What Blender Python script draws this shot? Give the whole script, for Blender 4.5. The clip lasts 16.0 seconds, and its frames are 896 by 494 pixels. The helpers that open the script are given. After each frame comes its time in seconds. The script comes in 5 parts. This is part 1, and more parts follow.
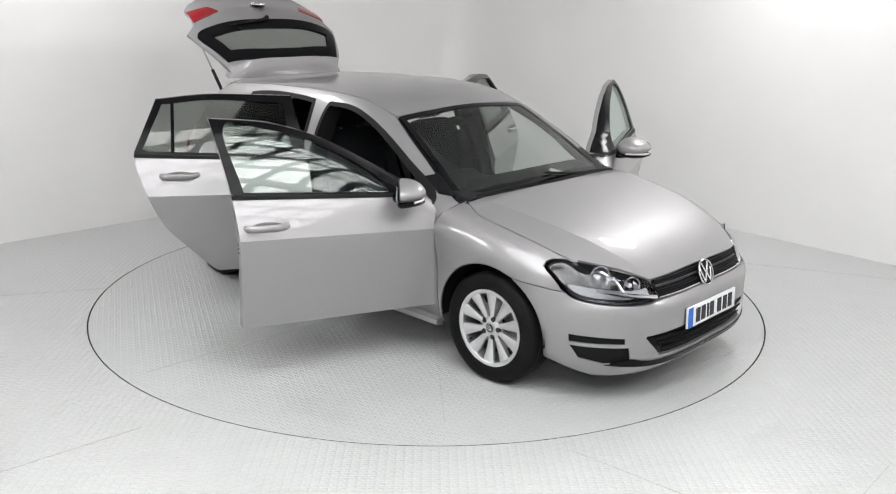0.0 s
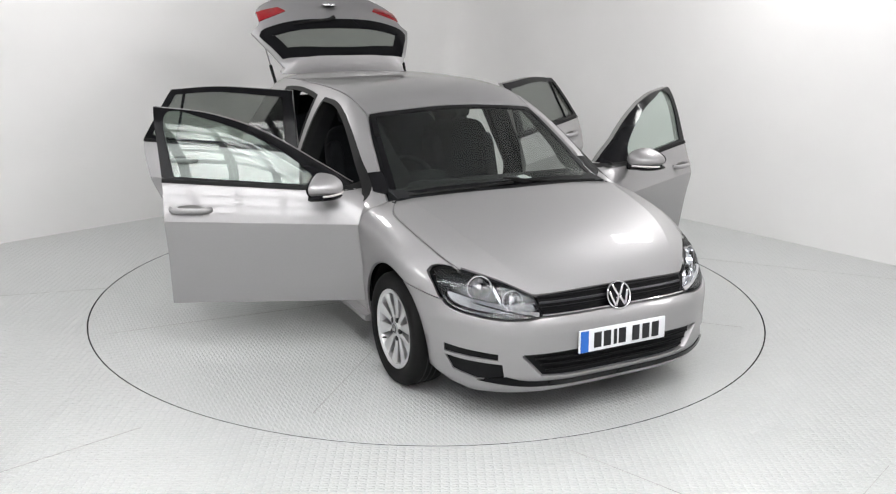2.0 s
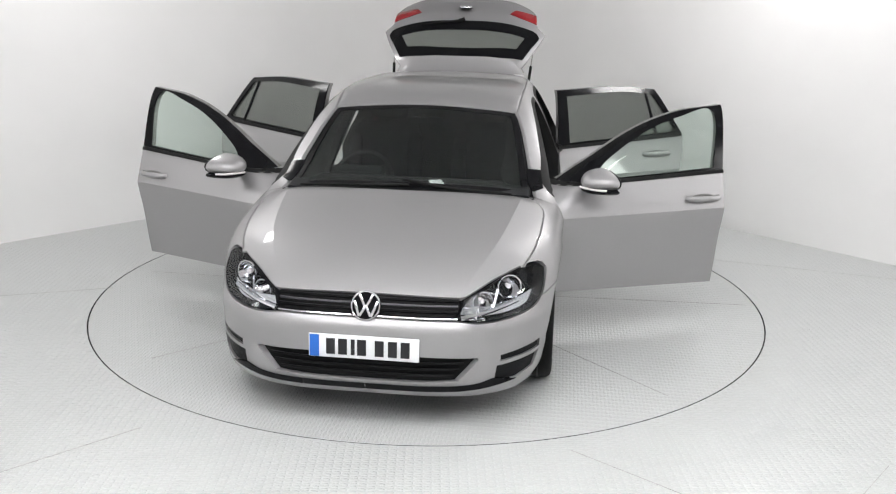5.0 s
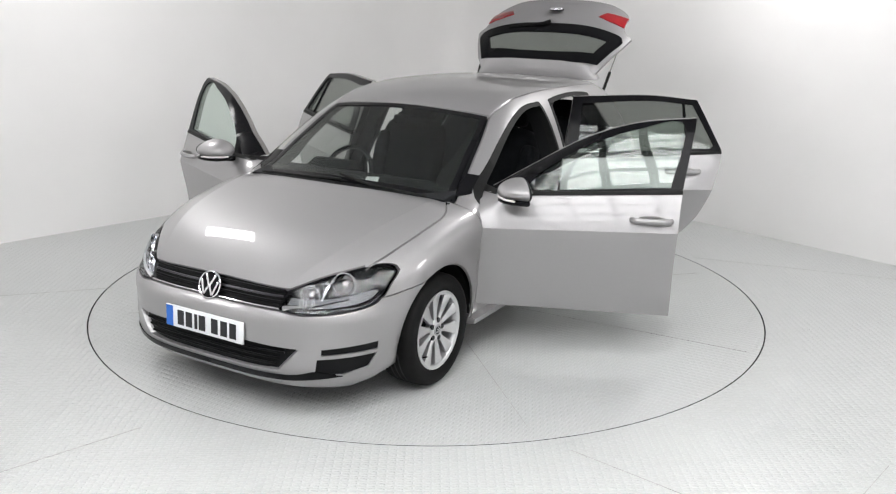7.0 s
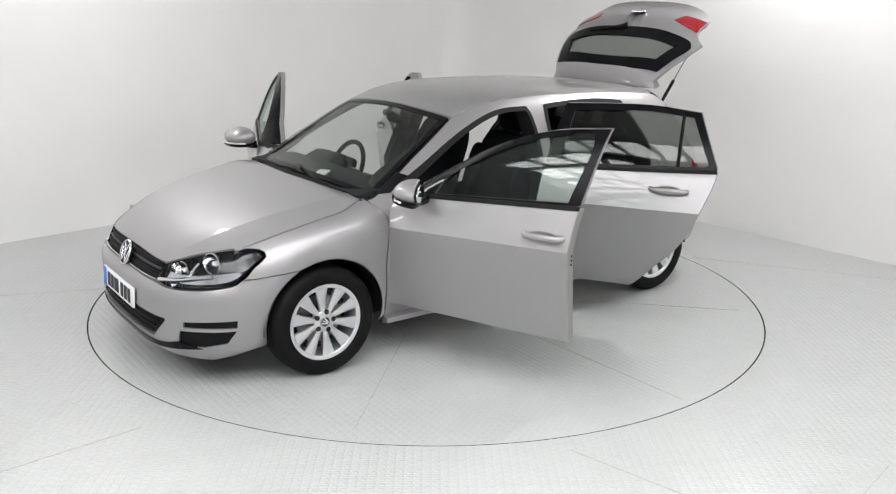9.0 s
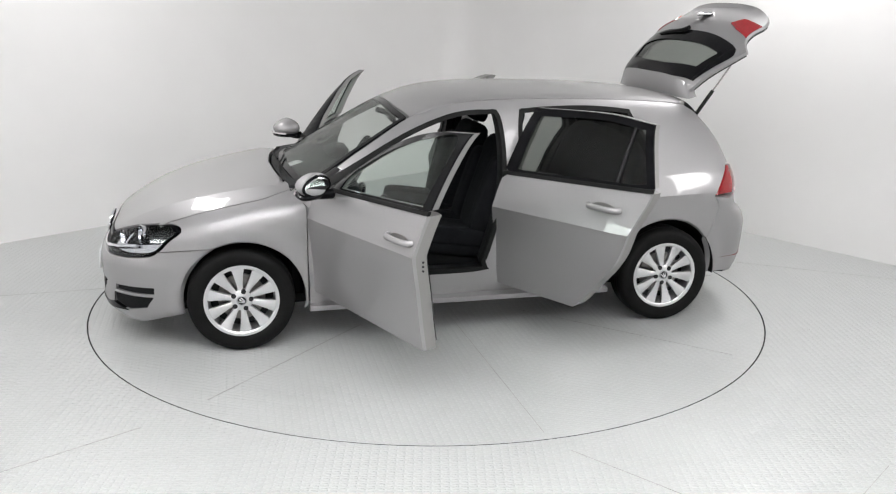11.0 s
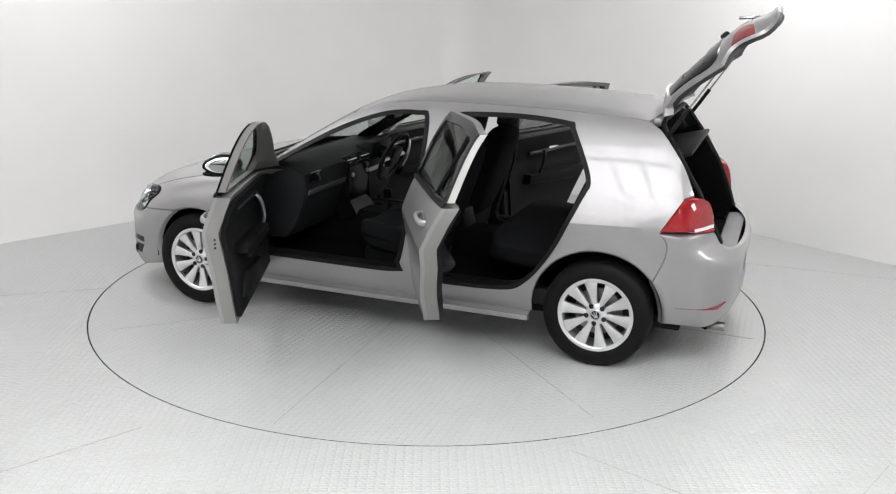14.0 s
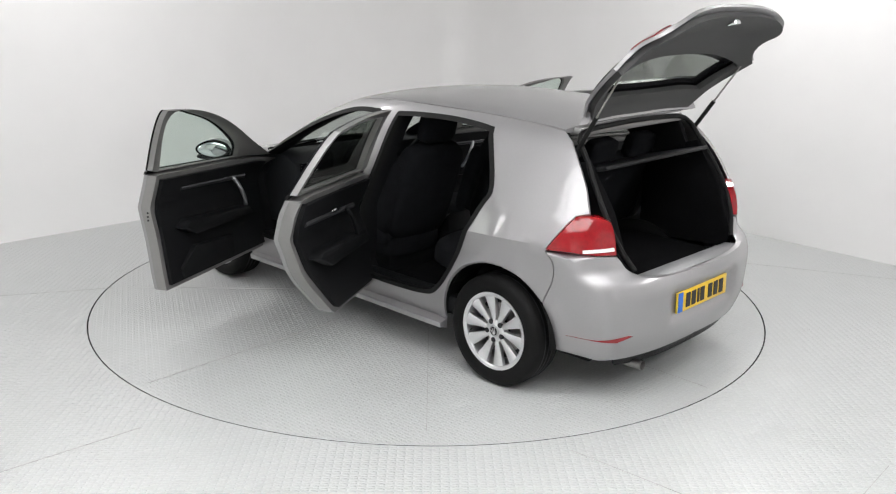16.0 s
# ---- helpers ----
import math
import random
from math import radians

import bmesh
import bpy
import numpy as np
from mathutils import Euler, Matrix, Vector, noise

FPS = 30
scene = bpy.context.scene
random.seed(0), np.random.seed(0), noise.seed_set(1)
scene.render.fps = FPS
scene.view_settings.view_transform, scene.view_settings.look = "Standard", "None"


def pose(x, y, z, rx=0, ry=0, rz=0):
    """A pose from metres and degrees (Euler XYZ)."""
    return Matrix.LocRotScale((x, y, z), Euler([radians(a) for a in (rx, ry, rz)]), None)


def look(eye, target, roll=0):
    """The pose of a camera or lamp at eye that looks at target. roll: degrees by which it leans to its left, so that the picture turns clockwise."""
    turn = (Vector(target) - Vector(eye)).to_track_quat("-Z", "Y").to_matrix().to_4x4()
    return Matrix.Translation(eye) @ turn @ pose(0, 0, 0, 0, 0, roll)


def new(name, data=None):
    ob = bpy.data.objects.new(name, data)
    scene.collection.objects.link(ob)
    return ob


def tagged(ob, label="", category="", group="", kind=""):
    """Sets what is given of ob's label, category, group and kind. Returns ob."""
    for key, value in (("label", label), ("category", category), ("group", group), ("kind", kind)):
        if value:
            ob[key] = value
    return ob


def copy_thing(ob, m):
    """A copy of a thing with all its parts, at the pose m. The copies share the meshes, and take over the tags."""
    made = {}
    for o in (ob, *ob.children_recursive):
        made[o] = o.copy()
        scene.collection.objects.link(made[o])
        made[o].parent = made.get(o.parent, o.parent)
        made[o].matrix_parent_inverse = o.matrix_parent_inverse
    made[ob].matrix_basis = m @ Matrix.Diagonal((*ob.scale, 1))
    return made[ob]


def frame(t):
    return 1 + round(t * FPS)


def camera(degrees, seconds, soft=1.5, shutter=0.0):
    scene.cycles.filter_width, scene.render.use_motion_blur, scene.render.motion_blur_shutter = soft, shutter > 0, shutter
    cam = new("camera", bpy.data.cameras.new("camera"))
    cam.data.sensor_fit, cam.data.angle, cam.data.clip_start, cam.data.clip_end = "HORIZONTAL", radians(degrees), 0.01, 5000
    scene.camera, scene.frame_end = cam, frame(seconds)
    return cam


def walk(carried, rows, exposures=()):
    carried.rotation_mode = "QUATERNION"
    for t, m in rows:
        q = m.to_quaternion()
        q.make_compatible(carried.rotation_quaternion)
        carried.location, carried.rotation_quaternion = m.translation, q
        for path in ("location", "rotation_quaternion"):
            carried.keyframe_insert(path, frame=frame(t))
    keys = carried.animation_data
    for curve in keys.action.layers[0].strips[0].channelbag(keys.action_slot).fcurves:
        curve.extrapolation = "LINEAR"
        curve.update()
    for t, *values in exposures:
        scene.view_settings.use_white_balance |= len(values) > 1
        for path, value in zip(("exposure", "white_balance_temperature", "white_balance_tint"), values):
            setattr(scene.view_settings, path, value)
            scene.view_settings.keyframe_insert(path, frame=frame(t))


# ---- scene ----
from mathutils import geometry

# ================= camera and path =================
cam = camera(53.67, 16.0, soft=1.2)
EYE = Vector((0.0, -5.911, 1.994))
AIM = EYE + Vector((0.02046, 0.96192, -0.27255)) * 5.0
HOLD = look(EYE, AIM, 1.02)
walk(cam, [(0.0, HOLD), (16.0, HOLD)], exposures=[(0.0, 0.24), (16.0, 0.24)])

# heading of the turntable, degrees, every half second
TURN = [(0.0, -44.65), (0.5, -47.97), (1.0, -52.48), (1.5, -57.62), (2.0, -63.48), (2.5, -69.09), (3.0, -75.08), (3.5, -80.7),
        (4.0, -86.7), (5.0, -98.3), (6.0, -109.9), (6.5, -115.79), (7.0, -121.74), (7.5, -127.27), (8.0, -133.19),
        (8.5, -138.68), (9.0, -144.55), (10.0, -155.9), (11.0, -167.2), (11.5, -172.86), (12.0, -178.83), (12.5, -184.41),
        (13.0, -190.48), (13.5, -196.02), (14.0, -202.04), (14.5, -207.57), (15.0, -213.55), (15.5, -219.17), (16.0, -225.13)]
CAR_X, CAR_Y = -0.026, 0.0036
TABLE_R = 2.235

# ================= light =================
world = bpy.data.worlds.new("studio_world")
scene.world = world
world.use_nodes = True
world.node_tree.nodes["Background"].inputs[0].default_value = (0.9, 0.95, 1.0, 1)
world.node_tree.nodes["Background"].inputs[1].default_value = 0.3
CEIL = 3.7


def flood(x, y, z, tx, ty, tz, w, h, power, tint=(1.0, 0.99, 0.985)):
    lamp = bpy.data.lights.new("unseen_flood", "AREA")
    lamp.shape, lamp.size, lamp.size_y, lamp.energy, lamp.color = "RECTANGLE", w, h, power, tint
    ob = new("unseen_flood", lamp)
    ob.matrix_world = look((x, y, z), (tx, ty, tz))
    return ob


# four floods round the turntable, the rear pair added to brighten floor and walls; the lit panels of the ceiling stand
# with the room below
flood(2.7, 0.9, 3.3, 0.9, 0.5, 0.0, 0.6, 0.6, 46)
flood(-2.7, 0.9, 3.3, -0.9, 0.6, 0.0, 0.6, 0.6, 30)
flood(4.2, -2.2, 2.4, -1.6, 1.4, 1.1, 0.7, 0.7, 25)
flood(-4.2, -2.2, 2.4, 1.6, 1.4, 1.1, 0.7, 0.7, 22)

# ================= materials =================


def mat(name, color, rough=0.5, metal=0.0, coat=0.0, vary=0.0, scale=20.0, bump=0.0, bump_scale=200.0, emit=0.0, trans=0.0, ior=1.45, spread=0.0, spec=0.5):
    m = bpy.data.materials.new(name)
    m.use_nodes = True
    nt = m.node_tree
    b = nt.nodes["Principled BSDF"]
    b.inputs["Base Color"].default_value = (*color, 1)
    b.inputs["Roughness"].default_value = rough
    b.inputs["Metallic"].default_value = metal
    b.inputs["Coat Weight"].default_value = coat
    b.inputs["Coat Roughness"].default_value = 0.03
    b.inputs["Transmission Weight"].default_value = trans
    b.inputs["IOR"].default_value = ior
    b.inputs["Specular IOR Level"].default_value = spec
    if emit:
        b.inputs["Emission Color"].default_value = (*color, 1)
        b.inputs["Emission Strength"].default_value = emit
    tc = nt.nodes.new("ShaderNodeTexCoord")
    if vary:
        n1 = nt.nodes.new("ShaderNodeTexNoise")
        n1.inputs["Scale"].default_value = scale
        n1.inputs["Detail"].default_value = 6
        n2 = nt.nodes.new("ShaderNodeTexNoise")
        n2.inputs["Scale"].default_value = scale * 0.12
        n2.inputs["Detail"].default_value = 3
        mx = nt.nodes.new("ShaderNodeMath")
        mx.operation = "ADD"
        nt.links.new(tc.outputs["Object"], n1.inputs["Vector"])
        nt.links.new(tc.outputs["Object"], n2.inputs["Vector"])
        nt.links.new(n1.outputs["Fac"], mx.inputs[0])
        nt.links.new(n2.outputs["Fac"], mx.inputs[1])
        ramp = nt.nodes.new("ShaderNodeMapRange")
        ramp.inputs["From Min"].default_value, ramp.inputs["From Max"].default_value = 0.6, 1.4
        ramp.inputs["To Min"].default_value, ramp.inputs["To Max"].default_value = 1 - vary, 1 + vary
        nt.links.new(mx.outputs[0], ramp.inputs["Value"])
        mul = nt.nodes.new("ShaderNodeVectorMath")
        mul.operation = "SCALE"
        mul.inputs[0].default_value = color
        nt.links.new(ramp.outputs[0], mul.inputs["Scale"])
        nt.links.new(mul.outputs[0], b.inputs["Base Color"])
        if spread:
            r2 = nt.nodes.new("ShaderNodeMapRange")
            r2.inputs["From Min"].default_value, r2.inputs["From Max"].default_value = 0.3, 0.7
            r2.inputs["To Min"].default_value, r2.inputs["To Max"].default_value = max(0.02, rough - spread), rough + spread
            nt.links.new(n2.outputs["Fac"], r2.inputs["Value"])
            nt.links.new(r2.outputs[0], b.inputs["Roughness"])
    if bump:
        nb = nt.nodes.new("ShaderNodeTexNoise")
        nb.inputs["Scale"].default_value = bump_scale
        nb.inputs["Detail"].default_value = 3
        bp = nt.nodes.new("ShaderNodeBump")
        bp.inputs["Strength"].default_value = bump
        bp.inputs["Distance"].default_value = 0.002
        nt.links.new(tc.outputs["Object"], nb.inputs["Vector"])
        nt.links.new(nb.outputs["Fac"], bp.inputs["Height"])
        nt.links.new(bp.outputs[0], b.inputs["Normal"])
    return m


def tread_mat(name, color, relief):
    """Painted steel tread plate: small raised lozenges in a crossed pattern, worn and stained."""
    m = mat(name, color, 0.30, vary=0.03, scale=7.0)
    nt = m.node_tree
    b = nt.nodes["Principled BSDF"]
    tc = nt.nodes["Texture Coordinate"]
    heights = []
    for turn, shift in ((45, 0.0), (-45, 0.5)):
        mp = nt.nodes.new("ShaderNodeMapping")
        mp.inputs["Rotation"].default_value = (0, 0, radians(turn))
        mp.inputs["Scale"].default_value = (18.0, 36.0, 1.0)
        mp.inputs["Location"].default_value = (shift, shift, 0)
        sx = nt.nodes.new("ShaderNodeSeparateXYZ")
        nt.links.new(tc.outputs["Object"], mp.inputs["Vector"])
        nt.links.new(mp.outputs[0], sx.inputs[0])
        parts = []
        for axis, gain in ((0, 1.25), (1, 2.2)):
            fr = nt.nodes.new("ShaderNodeMath")
            fr.operation = "PINGPONG"
            fr.inputs[1].default_value = 0.5
            nt.links.new(sx.outputs[axis], fr.inputs[0])
            sq = nt.nodes.new("ShaderNodeMath")
            sq.operation = "MULTIPLY"
            nt.links.new(fr.outputs[0], sq.inputs[0])
            sq.inputs[1].default_value = gain
            pw = nt.nodes.new("ShaderNodeMath")
            pw.operation = "POWER"
            nt.links.new(sq.outputs[0], pw.inputs[0])
            pw.inputs[1].default_value = 2
            parts.append(pw)
        ad = nt.nodes.new("ShaderNodeMath")
        ad.operation = "ADD"
        nt.links.new(parts[0].outputs[0], ad.inputs[0])
        nt.links.new(parts[1].outputs[0], ad.inputs[1])
        mr = nt.nodes.new("ShaderNodeMapRange")
        mr.inputs["From Min"].default_value, mr.inputs["From Max"].default_value = 0.34, 0.12
        nt.links.new(ad.outputs[0], mr.inputs["Value"])
        heights.append(mr)
    top = nt.nodes.new("ShaderNodeMath")
    top.operation = "MAXIMUM"
    nt.links.new(heights[0].outputs[0], top.inputs[0])
    nt.links.new(heights[1].outputs[0], top.inputs[1])
    bp = nt.nodes.new("ShaderNodeBump")
    bp.inputs["Strength"].default_value = relief
    bp.inputs["Distance"].default_value = 0.004
    nt.links.new(top.outputs[0], bp.inputs["Height"])
    nt.links.new(bp.outputs[0], b.inputs["Normal"])
    return m


def glass_mat(name, tint, rough=0.0, edge=0.42, face=0.034):
    m = bpy.data.materials.new(name)
    m.use_nodes = True
    nt = m.node_tree
    nt.nodes.remove(nt.nodes["Principled BSDF"])
    out = nt.nodes["Material Output"]
    tr = nt.nodes.new("ShaderNodeBsdfTransparent")
    tr.inputs[0].default_value = (*tint, 1)
    gl = nt.nodes.new("ShaderNodeBsdfGlossy")
    gl.inputs["Roughness"].default_value = rough
    fr = nt.nodes.new("ShaderNodeLayerWeight")
    fr.inputs[0].default_value = 0.5
    pw = nt.nodes.new("ShaderNodeMath")
    pw.operation = "POWER"
    pw.inputs[1].default_value = 4.0
    nt.links.new(fr.outputs["Facing"], pw.inputs[0])
    ml = nt.nodes.new("ShaderNodeMath")
    ml.operation = "MULTIPLY_ADD"
    ml.inputs[1].default_value, ml.inputs[2].default_value = edge, face
    nt.links.new(pw.outputs[0], ml.inputs[0])
    mx = nt.nodes.new("ShaderNodeMixShader")
    nt.links.new(ml.outputs[0], mx.inputs[0])
    nt.links.new(tr.outputs[0], mx.inputs[1])
    nt.links.new(gl.outputs[0], mx.inputs[2])
    nt.links.new(mx.outputs[0], out.inputs[0])
    return m


PAINT = mat("silver_metallic_paint", (0.325, 0.318, 0.322), 0.46, 0.62, 0.7, vary=0.02, scale=900.0)
# jamb silver is darker than the body paint: shut-face shade is in its colour
JAMB = mat("shaded_jamb_silver", (0.27, 0.265, 0.26), 0.48, 0.65, 0.3, vary=0.03, scale=60.0)
BLACK_GLOSS = mat("gloss_black_trim", (0.006, 0.006, 0.007), 0.16, spec=0.14)
GRILLE = mat("black_grille_plastic", (0.004, 0.004, 0.0045), 0.45, spec=0.1)
RUBBER = mat("black_rubber", (0.008, 0.008, 0.008), 0.6, vary=0.2, scale=30.0, spec=0.2)
TYRE = mat("tyre_rubber", (0.006, 0.006, 0.006), 0.62, vary=0.25, scale=25.0, spec=0.15, bump=0.3, bump_scale=120.0)
PLASTIC = mat("dark_grained_plastic", (0.006, 0.0063, 0.007), 0.5, spec=0.18, vary=0.15, scale=60.0, bump=0.35, bump_scale=500.0)
DASH = mat("dash_soft_plastic", (0.012, 0.013, 0.0145), 0.55, spec=0.2, vary=0.12, scale=40.0, bump=0.3, bump_scale=450.0)
CLOTH = mat("dark_seat_cloth", (0.009, 0.0095, 0.011), 0.95, spec=0.1, vary=0.3, scale=140.0, bump=0.6, bump_scale=700.0)
CARPET = mat("black_carpet", (0.005, 0.005, 0.0055), 1.0, spec=0.05, vary=0.3, scale=120.0, bump=0.7, bump_scale=600.0)
CHROME = mat("bright_chrome", (0.80, 0.80, 0.82), 0.08, 1.0)
ALLOY = mat("silver_alloy", (0.70, 0.70, 0.71), 0.30, 0.9, 0.4, vary=0.03, scale=80.0)
STEEL = mat("brushed_brake_steel", (0.30, 0.29, 0.28), 0.4, 1.0, vary=0.15, scale=40.0)
SATIN = mat("satin_silver_trim", (0.45, 0.46, 0.47), 0.3, 0.9)
CLEAR = glass_mat("clear_lamp_cover", (0.95, 0.96, 0.97), edge=0.15, face=0.03)
SATIN_DARK = mat("dark_satin_bar", (0.06, 0.06, 0.065), 0.3, 0.6)
GREEN = glass_mat("green_tinted_glass", (0.86, 0.915, 0.885))
SCREEN = glass_mat("windscreen_glass", (0.86, 0.89, 0.87))
PRIVACY = glass_mat("privacy_glass", (0.55, 0.57, 0.55))
MIRROR = mat("mirror_glass", (0.85, 0.87, 0.88), 0.02, 1.0)
RED = mat("red_lamp_lens", (0.25, 0.004, 0.008), 0.12, 0.0, 0.6, vary=0.25, scale=60.0)
REDDARK = mat("dark_red_reflector", (0.25, 0.02, 0.025), 0.25, 0.0, 0.4)
FROST = mat("frosted_lamp_lens", (0.75, 0.70, 0.70), 0.2, 0.0, 0.6, vary=0.15, scale=150.0)
PLATE_W = mat("white_plate", (0.74, 0.75, 0.77), 0.35, vary=0.02, scale=40.0)
PLATE_Y = mat("yellow_plate", (0.72, 0.48, 0.03), 0.35, vary=0.02, scale=40.0)
PLATE_B = mat("blue_plate_band", (0.02, 0.13, 0.50), 0.4)
INK = mat("black_ink", (0.01, 0.01, 0.012), 0.5)
PAPER = mat("white_paper", (0.80, 0.80, 0.82), 0.7)
WALL = mat("white_wall_paint", (0.82, 0.812, 0.805), 0.75, vary=0.02, scale=3.0, bump=0.05, bump_scale=60.0)
CEILING = mat("pale_ceiling_paint", (0.62, 0.62, 0.63), 0.85, vary=0.03, scale=3.0)
FLOOR = tread_mat("pale_grey_tread_plate", (0.47, 0.48, 0.475), 0.8)
DISC = tread_mat("pale_grey_disc_plate", (0.45, 0.46, 0.455), 0.6)
GROOVE = mat("shaded_gap_steel", (0.02, 0.02, 0.019), 0.8, vary=0.3, scale=20.0, spec=0.1)
PANEL = mat("lit_ceiling_panel", (1.0, 0.995, 1.0), 0.5, emit=7.0)
BAR = mat("ceiling_frame_bar", (0.25, 0.25, 0.26), 0.6)

# ================= mesh helpers =================


def part(name, bm, material, parent=None, label="", smooth=True):
    me = bpy.data.meshes.new(name)
    bmesh.ops.recalc_face_normals(bm, faces=bm.faces)
    bm.to_mesh(me)
    bm.free()
    me.materials.append(material)
    if smooth:
        me.polygons.foreach_set("use_smooth", [True] * len(me.polygons))
        creased = [e.index for e in me.edges if e.use_edge_sharp]
        me.set_sharp_from_angle(angle=radians(38))
        for i in creased:
            me.edges[i].use_edge_sharp = True
    ob = new(name, me)
    ob.parent = parent
    if label:
        tagged(ob, label)
    return ob


def empty(name, label, category, group="", kind=""):
    ob = new(name)
    ob.empty_display_size = 0.1
    return tagged(ob, label, category, group, kind)


def box(sx, sy, sz, m=None, bevel=0.0, bm=None, seg=2):
    out = bm or bmesh.new()
    made = bmesh.ops.create_cube(out, size=1.0)["verts"]
    bmesh.ops.scale(out, vec=(sx, sy, sz), verts=made)
    if bevel:
        edges = list({e for v in made for e in v.link_edges})
        got = bmesh.ops.bevel(out, geom=edges, offset=bevel, segments=seg, profile=0.5, affect="EDGES")
        made = list({v for f in got["faces"] for v in f.verts} | {v for v in made if v.is_valid})
    if m is not None:
        bmesh.ops.transform(out, matrix=m, verts=made)
    return out


def lathe(profile, n=48, axis="y", bm=None, m=None, closed=False):
    """Turns (radius, along) pairs round an axis."""
    out = bm or bmesh.new()
    rings = []
    for r, a in profile:
        ring = []
        for i in range(n):
            t = 2 * math.pi * i / n
            c, s = r * math.cos(t), r * math.sin(t)
            co = {"y": (c, a, s), "x": (a, c, s), "z": (c, s, a)}[axis]
            ring.append(out.verts.new(co))
        rings.append(ring)
    if closed:
        rings.append(rings[0])
    for p, q in zip(rings, rings[1:]):
        for i in range(n):
            out.faces.new((p[i], p[(i + 1) % n], q[(i + 1) % n], q[i]))
    if not closed:
        for ring in (rings[0], rings[-1]):
            out.faces.new(ring)
    if m is not None:
        bmesh.ops.transform(out, matrix=m, verts=list({v for r in rings for v in r}))
    return out


def tube(points, radius, n=10, bm=None, closed=False):
    out = bm or bmesh.new()
    pts = [Vector(p) for p in points]
    rings = []
    for i, p in enumerate(pts):
        a = pts[i - 1] if (i or closed) else p
        b = pts[(i + 1) % len(pts)] if (i + 1 < len(pts) or closed) else p
        d = (b - a).normalized()
        u = d.cross(Vector((0, 0, 1)))
        u = u.normalized() if u.length > 1e-3 else Vector((1, 0, 0))
        w = d.cross(u)
        r = radius[i] if isinstance(radius, (list, tuple)) else radius
        rings.append([out.verts.new(p + r * (math.cos(2 * math.pi * k / n) * u + math.sin(2 * math.pi * k / n) * w)) for k in range(n)])
    if closed:
        rings.append(rings[0])
    for p, q in zip(rings, rings[1:]):
        for i in range(n):
            out.faces.new((p[i], p[(i + 1) % n], q[(i + 1) % n], q[i]))
    if not closed:
        out.faces.new(rings[0])
        out.faces.new(rings[-1])
    return out


def prism(outline, a, b, axis="y", bm=None, m=None, bevel=0.0):
    """A flat outline pushed through from a to b along an axis."""
    out = bm or bmesh.new()
    put = {"y": lambda p, t: (p[0], t, p[1]), "x": lambda p, t: (t, p[0], p[1]), "z": lambda p, t: (p[0], p[1], t)}[axis]
    lo = [out.verts.new(put(p, a)) for p in outline]
    hi = [out.verts.new(put(p, b)) for p in outline]
    faces = [out.faces.new(lo), out.faces.new(hi)]
    for i in range(len(outline)):
        j = (i + 1) % len(outline)
        faces.append(out.faces.new((lo[i], lo[j], hi[j], hi[i])))
    made = lo + hi
    if bevel:
        edges = list({e for f in faces[:2] for e in f.edges})
        got = bmesh.ops.bevel(out, geom=edges, offset=bevel, segments=2, profile=0.5, affect="EDGES")
        made = list({v for f in got["faces"] for v in f.verts} | {v for v in made if v.is_valid})
    if m is not None:
        bmesh.ops.transform(out, matrix=m, verts=made)
    return out


def pchip(xs, ys):
    """A smooth curve through points that never overshoots them."""
    xs, ys = np.array(xs, float), np.array(ys, float)
    h, d = np.diff(xs), np.diff(ys) / np.diff(xs)
    s = np.zeros(len(xs))
    for i in range(1, len(xs) - 1):
        if d[i - 1] * d[i] > 0:
            w1, w2 = 2 * h[i] + h[i - 1], h[i] + 2 * h[i - 1]
            s[i] = (w1 + w2) / (w1 / d[i - 1] + w2 / d[i])
    s[0], s[-1] = d[0], d[-1]

    def at(x):
        x = np.clip(np.asarray(x, float), xs[0], xs[-1])
        i = np.clip(np.searchsorted(xs, x) - 1, 0, len(xs) - 2)
        t = (x - xs[i]) / h[i]
        return ((1 + 2 * t) * (1 - t) ** 2 * ys[i] + t * (1 - t) ** 2 * h[i] * s[i] + t * t * (3 - 2 * t) * ys[i + 1] + t * t * (t - 1) * h[i] * s[i + 1])
    return at


# ================= the car's shape =================
# flanks below and above the shoulder crease
FLANK = pchip([0.10, 0.20, 0.28, 0.40, 0.60, 0.80, 1.0, 1.6], [0.73, 0.785, 0.820, 0.843, 0.869, 0.902, 0.925, 0.95])
SHOULDER = pchip([0.0, 0.60, 0.80, 0.95, 1.00, 1.20, 1.34, 1.50], [1.12, 0.972, 0.901, 0.843, 0.822, 0.736, 0.662, 0.556])
TOP = pchip([-2.1, -1.75, -1.55, -1.35, -0.9, -0.4, -0.1, 0.15, 0.35, 0.70, 1.03, 1.06, 1.10, 1.40, 1.70, 1.90, 2.00, 2.06, 2.12, 2.2],
            [1.20, 1.350, 1.388, 1.412, 1.437, 1.444, 1.431, 1.396, 1.330, 1.148, 0.962, 0.952, 0.948, 0.900, 0.832, 0.768, 0.722, 0.680, 0.60, 0.4])
